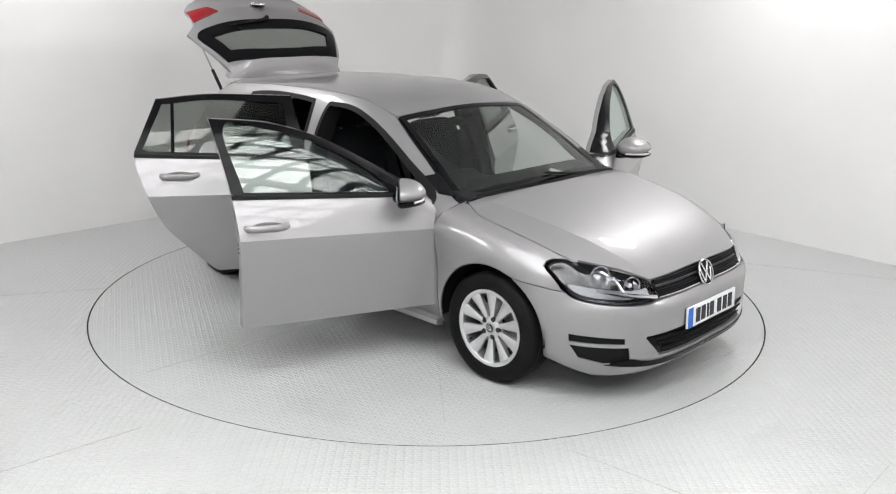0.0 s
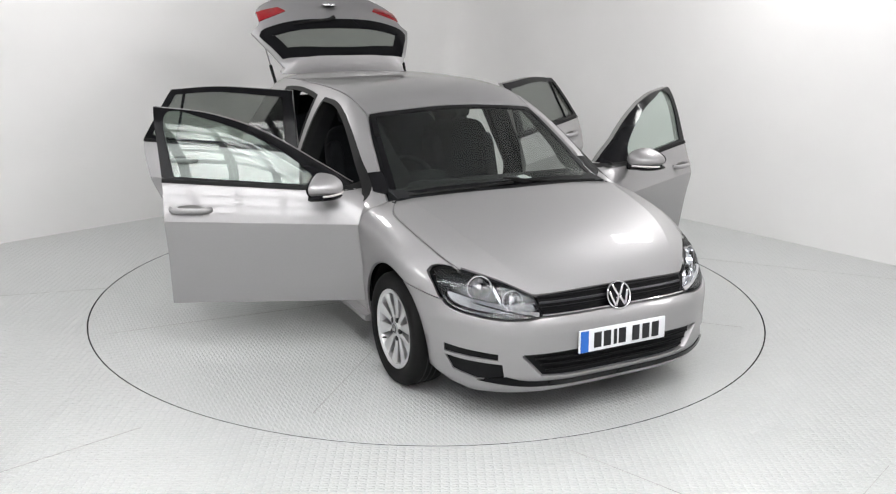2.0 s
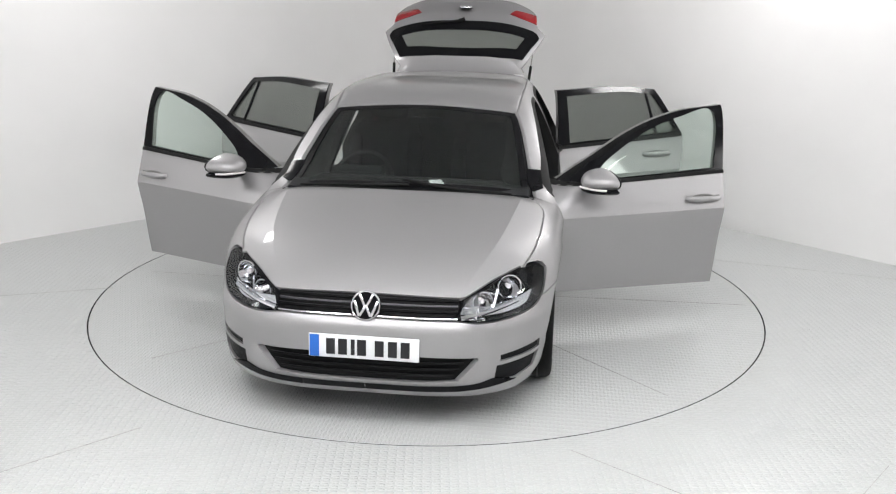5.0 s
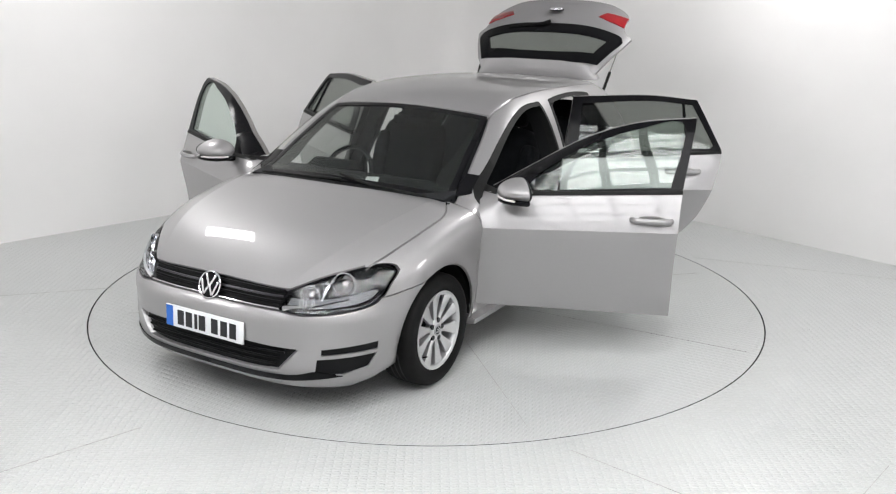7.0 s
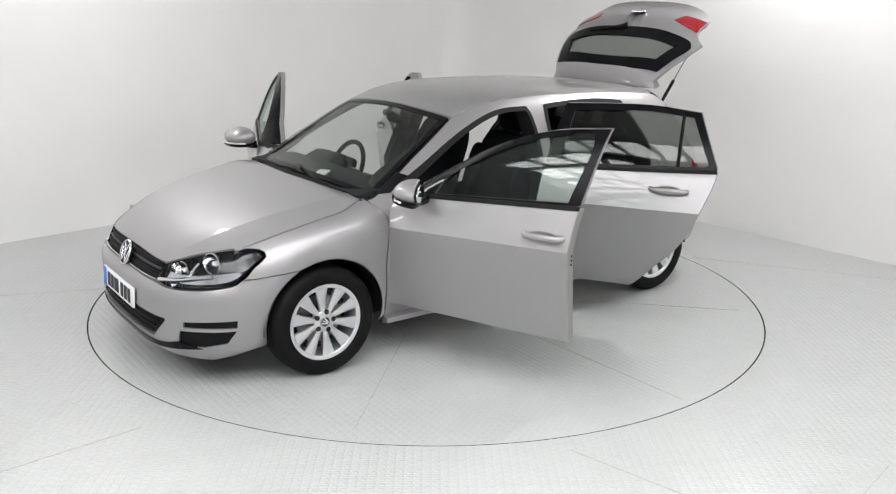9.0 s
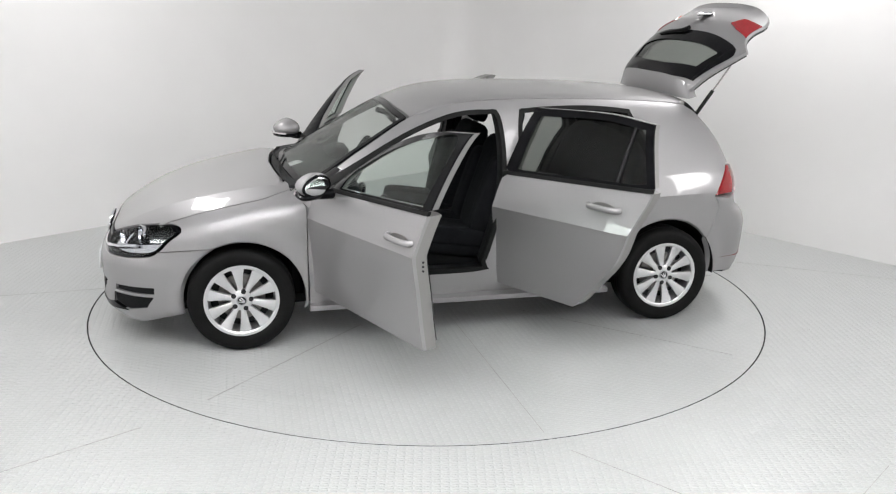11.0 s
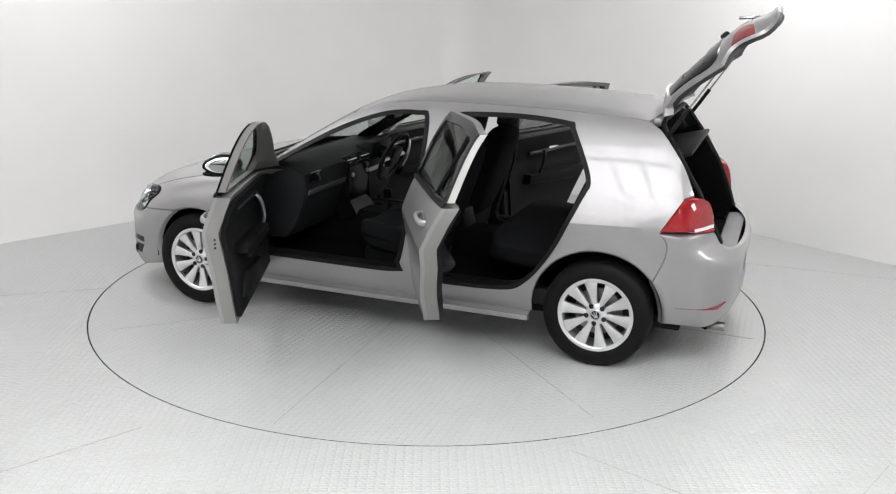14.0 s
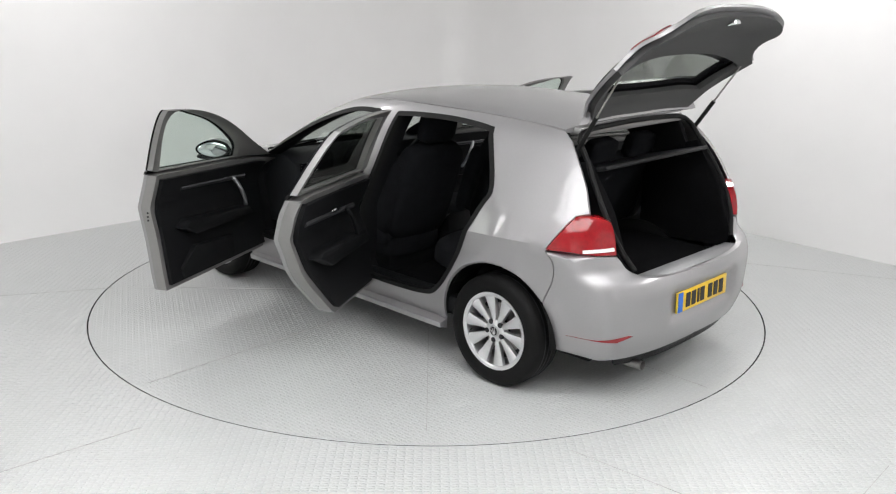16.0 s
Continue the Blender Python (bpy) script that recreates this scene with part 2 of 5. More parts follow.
# the bonnet's long creases, half width by length
CREASE_Y = pchip([1.0, 1.4, 1.6, 1.77, 1.9, 1.98, 2.1], [0.672, 0.622, 0.587, 0.536, 0.48, 0.447, 0.41])
NOSE = pchip([0.05, 0.17, 0.20, 0.24, 0.30, 0.42, 0.50, 0.535, 0.56, 0.606, 0.65, 0.70, 0.78, 0.9],
             [1.95, 2.07, 2.105, 2.122, 2.129, 2.125, 2.127, 2.116, 2.09, 2.07, 2.048, 1.985, 1.87, 1.66])
TAIL = pchip([0.1, 0.22, 0.40, 0.58, 0.66, 0.72, 0.90, 1.00, 1.15, 1.28, 1.36, 1.45],
             [-1.90, -1.99, -2.055, -2.065, -2.045, -1.985, -1.95, -1.90, -1.82, -1.74, -1.69, -1.61])
FRONT_HUB, REAR_HUB, HUB_Z = 1.315, -1.315, 0.303


def half_width(x, z):
    h = z + 0.02 * x
    soft = 0.0015 + 0.018 * np.clip((x - 0.95) / 0.3, 0, 1)
    w = -soft * np.logaddexp(-FLANK(h) / soft, -SHOULDER(h) / soft)
    w = w * (1 - 0.05 * np.clip((x - 0.9) / 1.2, 0, 2) ** 2 - 0.10 * np.clip((-0.9 - x) / 1.0, 0, 2) ** 2)
    w = w - 0.075 * np.clip((-0.3 - x) / 1.2, 0, 1.4) ** 1.5 * np.clip((z - 0.95) / 0.45, 0, 1)
    for hx in (FRONT_HUB, REAR_HUB):
        d = np.hypot(x - hx, z - 0.31)
        w = w + 0.014 * np.exp(-((d - 0.385) / 0.05) ** 2)
    return w


def plate_recess(y, z):
    edge = lambda v: 1 / (1 + np.exp(-np.clip(v / 0.010, -50, 50)))
    return 0.035 * edge(0.315 - y) * edge(z - 0.415) * edge(0.575 - z)


def shell(p):
    """Below zero inside the car, above outside."""
    x, y, z = p[:, 0], np.abs(p[:, 1]), p[:, 2]
    q = (y / 0.7) ** 2
    wind = np.clip((1.12 - x) / 0.1, 0, 1) * np.clip((x + 0.2) / 0.4, 0, 1)
    hood = np.clip((x - 1.0) / 0.12, 0, 1)
    top = TOP(x + 0.10 * q * wind) - (0.035 - 0.017 * hood) * q - 0.27 * hood * np.clip(y - CREASE_Y(x), 0, 1)
    bow = 0.18 * (y / 0.7) ** 4
    g = np.stack([y - half_width(x, z), z - top, x - (NOSE(z) - bow), (TAIL(z) + 0.12 * (y / 0.7) ** 3 + plate_recess(y, z)) - x], 1)
    k = 0.033
    m = g.max(1)
    return m + k * np.log(np.exp((g - m[:, None]) / k).sum(1))


def cast(origins, d):
    """First meeting of the rays with the car's shape, from outside, along -d."""
    o = np.asarray(origins, float)
    d = np.asarray(d, float)
    n = len(o)
    lo, hi = np.full(n, np.nan), np.full(n, np.nan)
    steps = np.linspace(3.0, -3.0, 241)
    prev = np.full(n, 3.0)
    done = np.zeros(n, bool)
    for s in steps:
        inside = (shell(o + s * d) < 0) & ~done
        lo[inside], hi[inside] = s, prev[inside]
        done |= inside
        prev[:] = s
    lo, hi = np.where(done, lo, 0), np.where(done, hi, 0)
    for _ in range(22):
        mid = (lo + hi) / 2
        ins = shell(o + mid[:, None] * d) < 0
        lo, hi = np.where(ins, mid, lo), np.where(ins, hi, mid)
    return o + lo[:, None] * d


def unit(*v):
    v = np.array(v, float)
    return v / np.linalg.norm(v)


D_SIDE, D_OBL, D_TOP = unit(0, 1, 0), unit(0, 0.80, 0.60), unit(0, 0, 1)
D_FRONT, D_REAR, D_BACK, D_NOSE = unit(0.74, 0.67, 0), unit(-0.72, 0.69, 0), unit(-1, 0, 0), unit(1, 0, 0)


def curve(points, step=0.03, sharp=()):
    """A dense line through points: rounded through all but the ones in sharp."""
    pts = [np.array(p, float) for p in points]
    out = []
    for i in range(len(pts) - 1):
        p0 = pts[i - 1] if i and i not in sharp else 2 * pts[i] - pts[i + 1]
        p3 = pts[i + 2] if i + 2 < len(pts) and i + 1 not in sharp else 2 * pts[i + 1] - pts[i]
        n = max(1, int(np.ceil(np.linalg.norm(pts[i + 1] - pts[i]) / step)))
        for k in range(n):
            t = k / n
            out.append(0.5 * (2 * pts[i] + (pts[i + 1] - p0) * t + (2 * p0 - 5 * pts[i] + 4 * pts[i + 1] - p3) * t * t + (3 * pts[i] - p0 - 3 * pts[i + 1] + p3) * t ** 3))
    out.append(pts[-1])
    return out


def ring(points, step=0.03, sharp=(), smooth=True):
    """A closed outline. smooth=False keeps straight edges."""
    pts = list(points) + [points[0]]
    if not smooth:
        sharp = range(len(pts))
    line = curve(pts, step, sharp)
    return line[:-1]


def arc(cx, cz, r, a0, a1, n=24):
    return [np.array((cx + r * math.cos(radians(a0 + (a1 - a0) * i / n)), cz + r * math.sin(radians(a0 + (a1 - a0) * i / n)))) for i in range(n + 1)]


def on_side(line):
    p = np.array([(a[0], 0, a[1]) for a in line])
    return cast(p, D_SIDE)


def on_top(line):
    return cast(np.array([(a[0], a[1], 0) for a in line]), D_TOP)


def on_front(line):
    return cast(np.array([(0, a[0], a[1]) for a in line]), D_NOSE)


def on_rear(line):
    return cast(np.array([(0, a[0], a[1]) for a in line]), D_BACK)


def frame_of(d):
    up = np.array([0, 0, 1.0]) if abs(d[2]) < 0.9 else np.array([1.0, 0, 0])
    u = np.cross(up, d)
    u /= np.linalg.norm(u)
    return u, np.cross(d, u)


def shift_outline(flat, dist):
    """Moves a closed flat outline inwards by dist."""
    flat = np.array(flat)
    area = 0.5 * np.sum(flat[:, 0] * np.roll(flat[:, 1], -1) - np.roll(flat[:, 0], -1) * flat[:, 1])
    if area < 0:
        flat = flat[::-1]
    a = flat - np.roll(flat, 1, 0)
    b = np.roll(flat, -1, 0) - flat
    a /= np.linalg.norm(a, axis=1)[:, None] + 1e-12
    b /= np.linalg.norm(b, axis=1)[:, None] + 1e-12
    na, nb = np.stack([-a[:, 1], a[:, 0]], 1), np.stack([-b[:, 1], b[:, 0]], 1)
    m = na + nb
    m /= np.maximum((m * na).sum(1), 0.75)[:, None]
    return flat + m * dist


def within(p, poly):
    x, y = p[:, 0][:, None], p[:, 1][:, None]
    x0, y0 = poly[:, 0][None], poly[:, 1][None]
    x1, y1 = np.roll(poly[:, 0], -1)[None], np.roll(poly[:, 1], -1)[None]
    cross = ((y0 > y) != (y1 > y)) & (x < (x1 - x0) * (y - y0) / (y1 - y0 + 1e-15) + x0)
    return cross.sum(1) % 2 == 1


def slab(outer, holes=(), d=D_SIDE, t0=0.0, t1=0.02, gap=0.0025, grid=0.04, bm=None, mirror=False, inset=0.0, hole_gap=0.0, level=None, creases=()):
    """A plate that follows the car's shape inside an outline, from depth t0 to t1 below the surface.
    level: uses this function of points in place of the car's shape. creases: lines kept as sharp edges."""
    u, w = frame_of(d)
    flat = lambda pts: np.stack([np.asarray(pts) @ u, np.asarray(pts) @ w], 1)
    loops = [shift_outline(flat(outer), gap + inset)] + [shift_outline(flat(h), -hole_gap) for h in holes]
    lo, hi = loops[0].min(0), loops[0].max(0)
    gx, gy = np.meshgrid(np.arange(lo[0], hi[0], grid), np.arange(lo[1], hi[1], grid * 0.87))
    gx = gx + (np.arange(gx.shape[0]) % 2)[:, None] * grid / 2
    inner = np.stack([gx.ravel(), gy.ravel()], 1)
    keep = within(inner, loops[0])
    for h in loops[1:]:
        keep &= ~within(inner, h)
    lines = [flat(c) for c in creases]
    allb = np.concatenate(loops + lines)
    inner = inner[keep]
    if len(inner):
        near = np.min(((inner[:, None, :] - allb[None]) ** 2).sum(2), 1) > (0.45 * grid) ** 2
        inner = inner[near]
    pts = [tuple(p) for p in np.concatenate([allb, inner])] if len(inner) else [tuple(p) for p in allb]
    edges, base = [], 0
    for lp in loops:
        edges += [(base + i, base + (i + 1) % len(lp)) for i in range(len(lp))]
        base += len(lp)
    for ln in lines:
        edges += [(base + i, base + i + 1) for i in range(len(ln) - 1)]
        base += len(ln)
    vs, es, fs, *_ = geometry.delaunay_2d_cdt([Vector(p) for p in pts], edges, [], 0, 1e-6)
    v2 = np.array([(v.x, v.y) for v in vs])
    cen = np.array([v2[list(f)].mean(0) for f in fs])
    ok = within(cen, loops[0])
    for h in loops[1:]:
        ok &= ~within(cen, h)
    tris = [f for f, k in zip(fs, ok) if k]
    o = v2[:, 0:1] * u + v2[:, 1:2] * w
    p3 = cast(o, d) if level is None else level(o)
    out = bm or bmesh.new()
    for sgn in ((1, -1) if mirror else (1,)):
        fl = np.array([1, sgn, 1])
        a3, b3 = (p3 - t0 * d) * fl, (p3 - t1 * d) * fl
        va, vb = [out.verts.new(p) for p in a3], [out.verts.new(p) for p in b3]
        count = {}
        for f in tris:
            for i in range(3):
                e = (f[i], f[(i + 1) % 3])
                count[tuple(sorted(e))] = count.get(tuple(sorted(e)), 0) + 1
        for f in tris:
            f = f if sgn > 0 else f[::-1]
            out.faces.new([va[i] for i in f])
            out.faces.new([vb[i] for i in reversed(f)])
        for f in tris:
            for i in range(3):
                e = (f[i], f[(i + 1) % 3])
                if count[tuple(sorted(e))] == 1:
                    q = [va[e[0]], vb[e[0]], vb[e[1]], va[e[1]]]
                    out.faces.new(q if sgn > 0 else q[::-1])
        if lines:
            mark = set()
            for ln in lines:
                a, b = ln[None, :-1], ln[None, 1:]
                k = np.clip(((v2[:, None] - a) * (b - a)).sum(2) / ((b - a) ** 2).sum(2), 0, 1)[..., None]
                away = np.sqrt(((a + k * (b - a) - v2[:, None]) ** 2).sum(2)).min(1)
                mark |= {int(i) for i in np.nonzero(away < 1e-4)[0]}
            for e in count:
                if e[0] in mark and e[1] in mark:
                    ed = out.edges.get((va[e[0]], va[e[1]]))
                    if ed:
                        ed.smooth = False
        used = {v for f in tris for v in f}
        for i in range(len(va)):
            if i not in used:
                out.verts.remove(va[i])
                out.verts.remove(vb[i])
    return out

# ================= the studio =================
# walls meet behind the turntable in a rounded corner; unseen walls added behind the camera close the room and bounce
# light
CORNER = (0.245, 4.68)
L_DIR, R_DIR = unit(-1.0, -0.97, 0)[:2], unit(1.0, -1.143, 0)[:2]


def wall_line():
    c = np.array(CORNER)
    r = 0.4
    a, b = c + L_DIR * r, c + R_DIR * r
    rounded = [(1 - t) ** 2 * a + 2 * t * (1 - t) * c + t * t * b for t in np.linspace(0, 1, 13)]
    return rounded


def build_room():
    bend = wall_line()
    c = np.array(CORNER)
    left_end, right_end = c + L_DIR * 7.2, c + R_DIR * 7.2
    loop = [*bend, right_end, np.array([5.6, -9.0]), np.array([-5.4, -9.0]), left_end]
    loop = [tuple(p) for p in loop]

    def wall(name, line, label):
        bm = bmesh.new()
        pts = [np.array(p) for p in line]
        outs = []
        for i, p in enumerate(pts):
            t = pts[min(i + 1, len(pts) - 1)] - pts[max(i - 1, 0)]
            t = t / np.linalg.norm(t)
            outs.append(p + 0.12 * np.array([-t[1], t[0]]))
        grid = [[bm.verts.new((*p, z)) for z in (0.0, CEIL)] for p in pts]
        far = [[bm.verts.new((*p, z)) for z in (0.0, CEIL)] for p in outs]
        for i in range(len(pts) - 1):
            bm.faces.new((grid[i][0], grid[i + 1][0], grid[i + 1][1], grid[i][1]))
            bm.faces.new((far[i][0], far[i][1], far[i + 1][1], far[i + 1][0]))
            bm.faces.new((grid[i][1], grid[i + 1][1], far[i + 1][1], far[i][1]))
            bm.faces.new((grid[i][0], far[i][0], far[i + 1][0], grid[i + 1][0]))
        for i in (0, -1):
            bm.faces.new((grid[i][0], grid[i][1], far[i][1], far[i][0]))
        tagged(part(name, bm, WALL), label, "wall", kind="structure")

    wall("wall_back", [left_end, *bend, right_end], "smooth white painted studio wall with a rounded corner")
    wall("bounce_wall_side", [right_end, (5.6, -9.0)], "unseen plain white wall added for bounce light")
    wall("wall_front", [(5.6, -9.0), (-5.4, -9.0)], "unseen plain white wall added for bounce light behind the viewer")
    wall("bounce_wall_other", [(-5.4, -9.0), left_end], "unseen plain white wall added for bounce light")
    bm = prism(loop, CEIL, CEIL + 0.1, "z")
    tagged(part("ceiling", bm, CEILING), "dark grey studio ceiling with lit panels", "ceiling", kind="structure")
    # floor with a round hole for the turntable
    bm = bmesh.new()
    n = 128
    hole = [(TABLE_R + 0.006) * np.array((math.cos(2 * math.pi * i / n), math.sin(2 * math.pi * i / n))) for i in range(n)]
    pts = [Vector(p) for p in loop] + [Vector(p) for p in hole]
    m = len(loop)
    edges = [(i, (i + 1) % m) for i in range(m)] + [(m + i, m + (i + 1) % n) for i in range(n)]
    vs, es, fs, *_ = geometry.delaunay_2d_cdt(pts, edges, [], 0, 1e-6)
    v2 = np.array([(v.x, v.y) for v in vs])
    lp, hl = np.array(loop), np.array(hole)
    top = [bm.verts.new((*p, 0.0)) for p in v2]
    for f in fs:
        cen = v2[list(f)].mean(0)[None]
        if within(cen, lp)[0] and not within(cen, hl)[0]:
            bm.faces.new([top[i] for i in f])
    floor = tagged(part("floor", bm, FLOOR, smooth=False), "pale grey painted steel tread plate floor", "floor", kind="structure")
    # pit below the gap round the disc
    bm = bmesh.new()
    prof = ((TABLE_R + 0.006, -0.002), (TABLE_R + 0.006, -0.06), (TABLE_R - 0.05, -0.06))
    rings = [[bm.verts.new((r * math.cos(2 * math.pi * i / n), r * math.sin(2 * math.pi * i / n), z)) for i in range(n)] for r, z in prof]
    for p, q in zip(rings, rings[1:]):
        for i in range(n):
            bm.faces.new((p[i], p[(i + 1) % n], q[(i + 1) % n], q[i]))
    tagged(part("floor_pit", bm, GROOVE), "dark gap round the edge of the turntable", "floor gap", kind="structure")
    # joints between the floor plates: shallow dark lines
    seams = [((0.66, -2.27), (2.6, -4.0)), ((-2.2, -0.02), (-4.3, -0.62)), ((-1.36, -2.08), (-3.4, -3.9)), ((2.07, -2.39), (1.3, -3.2)), ((2.12, 0.9), (4.0, 0.2))]
    for (ax, ay), (bx, by) in seams:
        le, an = math.hypot(bx - ax, by - ay), math.atan2(by - ay, bx - ax)
        bm = box(le, 0.003, 0.004, Matrix.Translation(((ax + bx) / 2, (ay + by) / 2, 0.0)) @ Matrix.Rotation(an, 4, "Z"))
        part("plate_joint", bm, JOINT, floor)


SILL = mat("grey_sill_plastic", (0.16, 0.16, 0.165), 0.45, vary=0.08, scale=60.0, bump=0.2, bump_scale=300.0)
JOINT = mat("dirty_plate_joint", (0.37, 0.37, 0.36), 0.6, vary=0.3, scale=12.0)
build_room()


def build_lights():
    """Grid of lit ceiling panels, as the paintwork and glass mirror it."""
    first = empty("ceiling_light", "square white lit ceiling panel in a dark frame", "ceiling light", "ceiling light grid")
    fr = box(0.48, 0.04, 0.05, Matrix.Translation((0, 0.22, -0.025)))
    box(0.48, 0.04, 0.05, Matrix.Translation((0, -0.22, -0.025)), bm=fr)
    box(0.04, 0.40, 0.05, Matrix.Translation((0.22, 0, -0.025)), bm=fr)
    box(0.04, 0.40, 0.05, Matrix.Translation((-0.22, 0, -0.025)), bm=fr)
    part("frame", fr, BAR, first, smooth=False)
    part("diffuser", box(0.395, 0.395, 0.012, Matrix.Translation((0, 0, -0.02))), PANEL, first, smooth=False)
    spots = [(-2.75 + 0.5 * gx, -6.5 + 0.5 * gy) for gx in range(12) for gy in range(8)]
    first.matrix_basis = pose(*spots[0], CEIL)
    for x, y in spots[1:]:
        copy_thing(first, pose(x, y, CEIL))


build_lights()


def build_turntable():
    n = 160
    bm = lathe([(TABLE_R - 0.003, -0.03), (TABLE_R - 0.003, -0.002), (TABLE_R - 0.005, 0.0)], n, "z")
    disc = tagged(part("turntable", bm, DISC), "round pale grey steel turntable flush in the floor", "turntable")
    # near-black ring on the disc's side stands for the shade inside the gap
    band = lathe([(TABLE_R - 0.0025, -0.028), (TABLE_R - 0.0005, -0.028), (TABLE_R - 0.0005, -0.0015), (TABLE_R - 0.0025, -0.0015)], n, "z", closed=True)
    part("gap_shade_band", band, GROOVE, disc, "dark band painted as shade in the gap round the disc")
    for k, (a, r0, r1) in enumerate(((178.6, 0.25, 2.17), (-43, 0.3, 2.0), (92, 0.6, 2.17), (45, 0.8, 2.1), (-92, 0.5, 2.1), (135, 0.7, 2.1))):
        bm = box(r1 - r0, 0.003, 0.004, Matrix.Rotation(radians(a), 4, "Z") @ Matrix.Translation(((r0 + r1) / 2, 0, 0.0)))
        part("plate_joint", bm, JOINT, disc)
    return disc


TURNTABLE = build_turntable()

# ================= the car =================
CAR = empty("car", "silver five-door hatchback with all doors and the tailgate open", "car")


def flipped(bm, side, shift=(0, 0, 0)):
    bmesh.ops.translate(bm, vec=[-c for c in shift] if side > 0 else [-shift[0], -shift[1], -shift[2]], verts=bm.verts)
    if side < 0:
        bmesh.ops.scale(bm, vec=(1, -1, 1), verts=bm.verts)
    return bm


def add(name, bm, m, parent=None, label="", side=1, hinge=(0, 0, 0), smooth=True):
    return part(name, flipped(bm, side, hinge), m, parent or CAR, label, smooth)


# lines of the body in side view (x, z)
ARCH_F = arc(1.305, 0.305, 0.352, 200, -20, 30)      # rear foot to front foot
ARCH_R = arc(-1.305, 0.315, 0.362, 200, -20, 30)
SPLIT = [(-0.135, 0.32), (-0.215, 0.67), (-0.285, 1.03), (-0.305, 1.345)]
DOOR_F = [(0.90, 0.325), (0.925, 0.55), (0.925, 0.86), (0.885, 0.945), (0.62, 1.105), (0.33, 1.262), (0.05, 1.352), (-0.255, 1.385),
          (-0.187, 1.0), (-0.168, 0.67), (-0.168, 0.315)]
DOOR_R = [(-0.18, 0.315), (-0.18, 0.67), (-0.20, 1.0), (-0.265, 1.375), (-0.75, 1.390), (-1.08, 1.365), (-1.225, 1.065), (-1.205, 0.95),
          (-1.09, 0.66), (-0.92, 0.46), (-0.80, 0.335), (-0.76, 0.318)]
OPEN_F = [(0.86, 0.40), (0.885, 0.60), (0.87, 0.86), (0.83, 0.945), (0.58, 1.095), (0.31, 1.235), (0.05, 1.325), (-0.16, 1.342), (-0.235, 1.31),
          (-0.245, 1.02), (-0.175, 0.66), (-0.12, 0.46), (-0.06, 0.40)]
OPEN_R = [(-0.20, 0.43), (-0.255, 0.67), (-0.325, 1.04), (-0.36, 1.31), (-0.42, 1.348), (-0.77, 1.358), (-1.06, 1.335), (-1.10, 1.30), (-1.225, 1.06),
          (-1.20, 0.95), (-1.06, 0.65), (-0.90, 0.44), (-0.74, 0.375), (-0.28, 0.37)]
GLASS_F = [(0.64, 0.985), (0.575, 1.075), (0.315, 1.228), (0.05, 1.320), (-0.185, 1.345), (-0.125, 1.03)]
GLASS_R = [(-0.29, 1.03), (-0.325, 1.333), (-0.75, 1.355), (-1.045, 1.333), (-1.172, 1.088), (-1.15, 1.074)]


def belt(x):
    return 0.945 + (0.9 - x) * 0.050


def shoulder_line(x0, x1):
    return on_side([(x, 0.8005 - 0.02 * x) for x in np.linspace(x0, x1, 40)])


BONNET_EDGE = [(1.75, 0.700), (1.71, 0.714), (1.60, 0.747), (1.45, 0.772), (1.30, 0.782), (1.20, 0.784), (1.13, 0.772), (1.05, 0.73), (0.985, 0.69)]


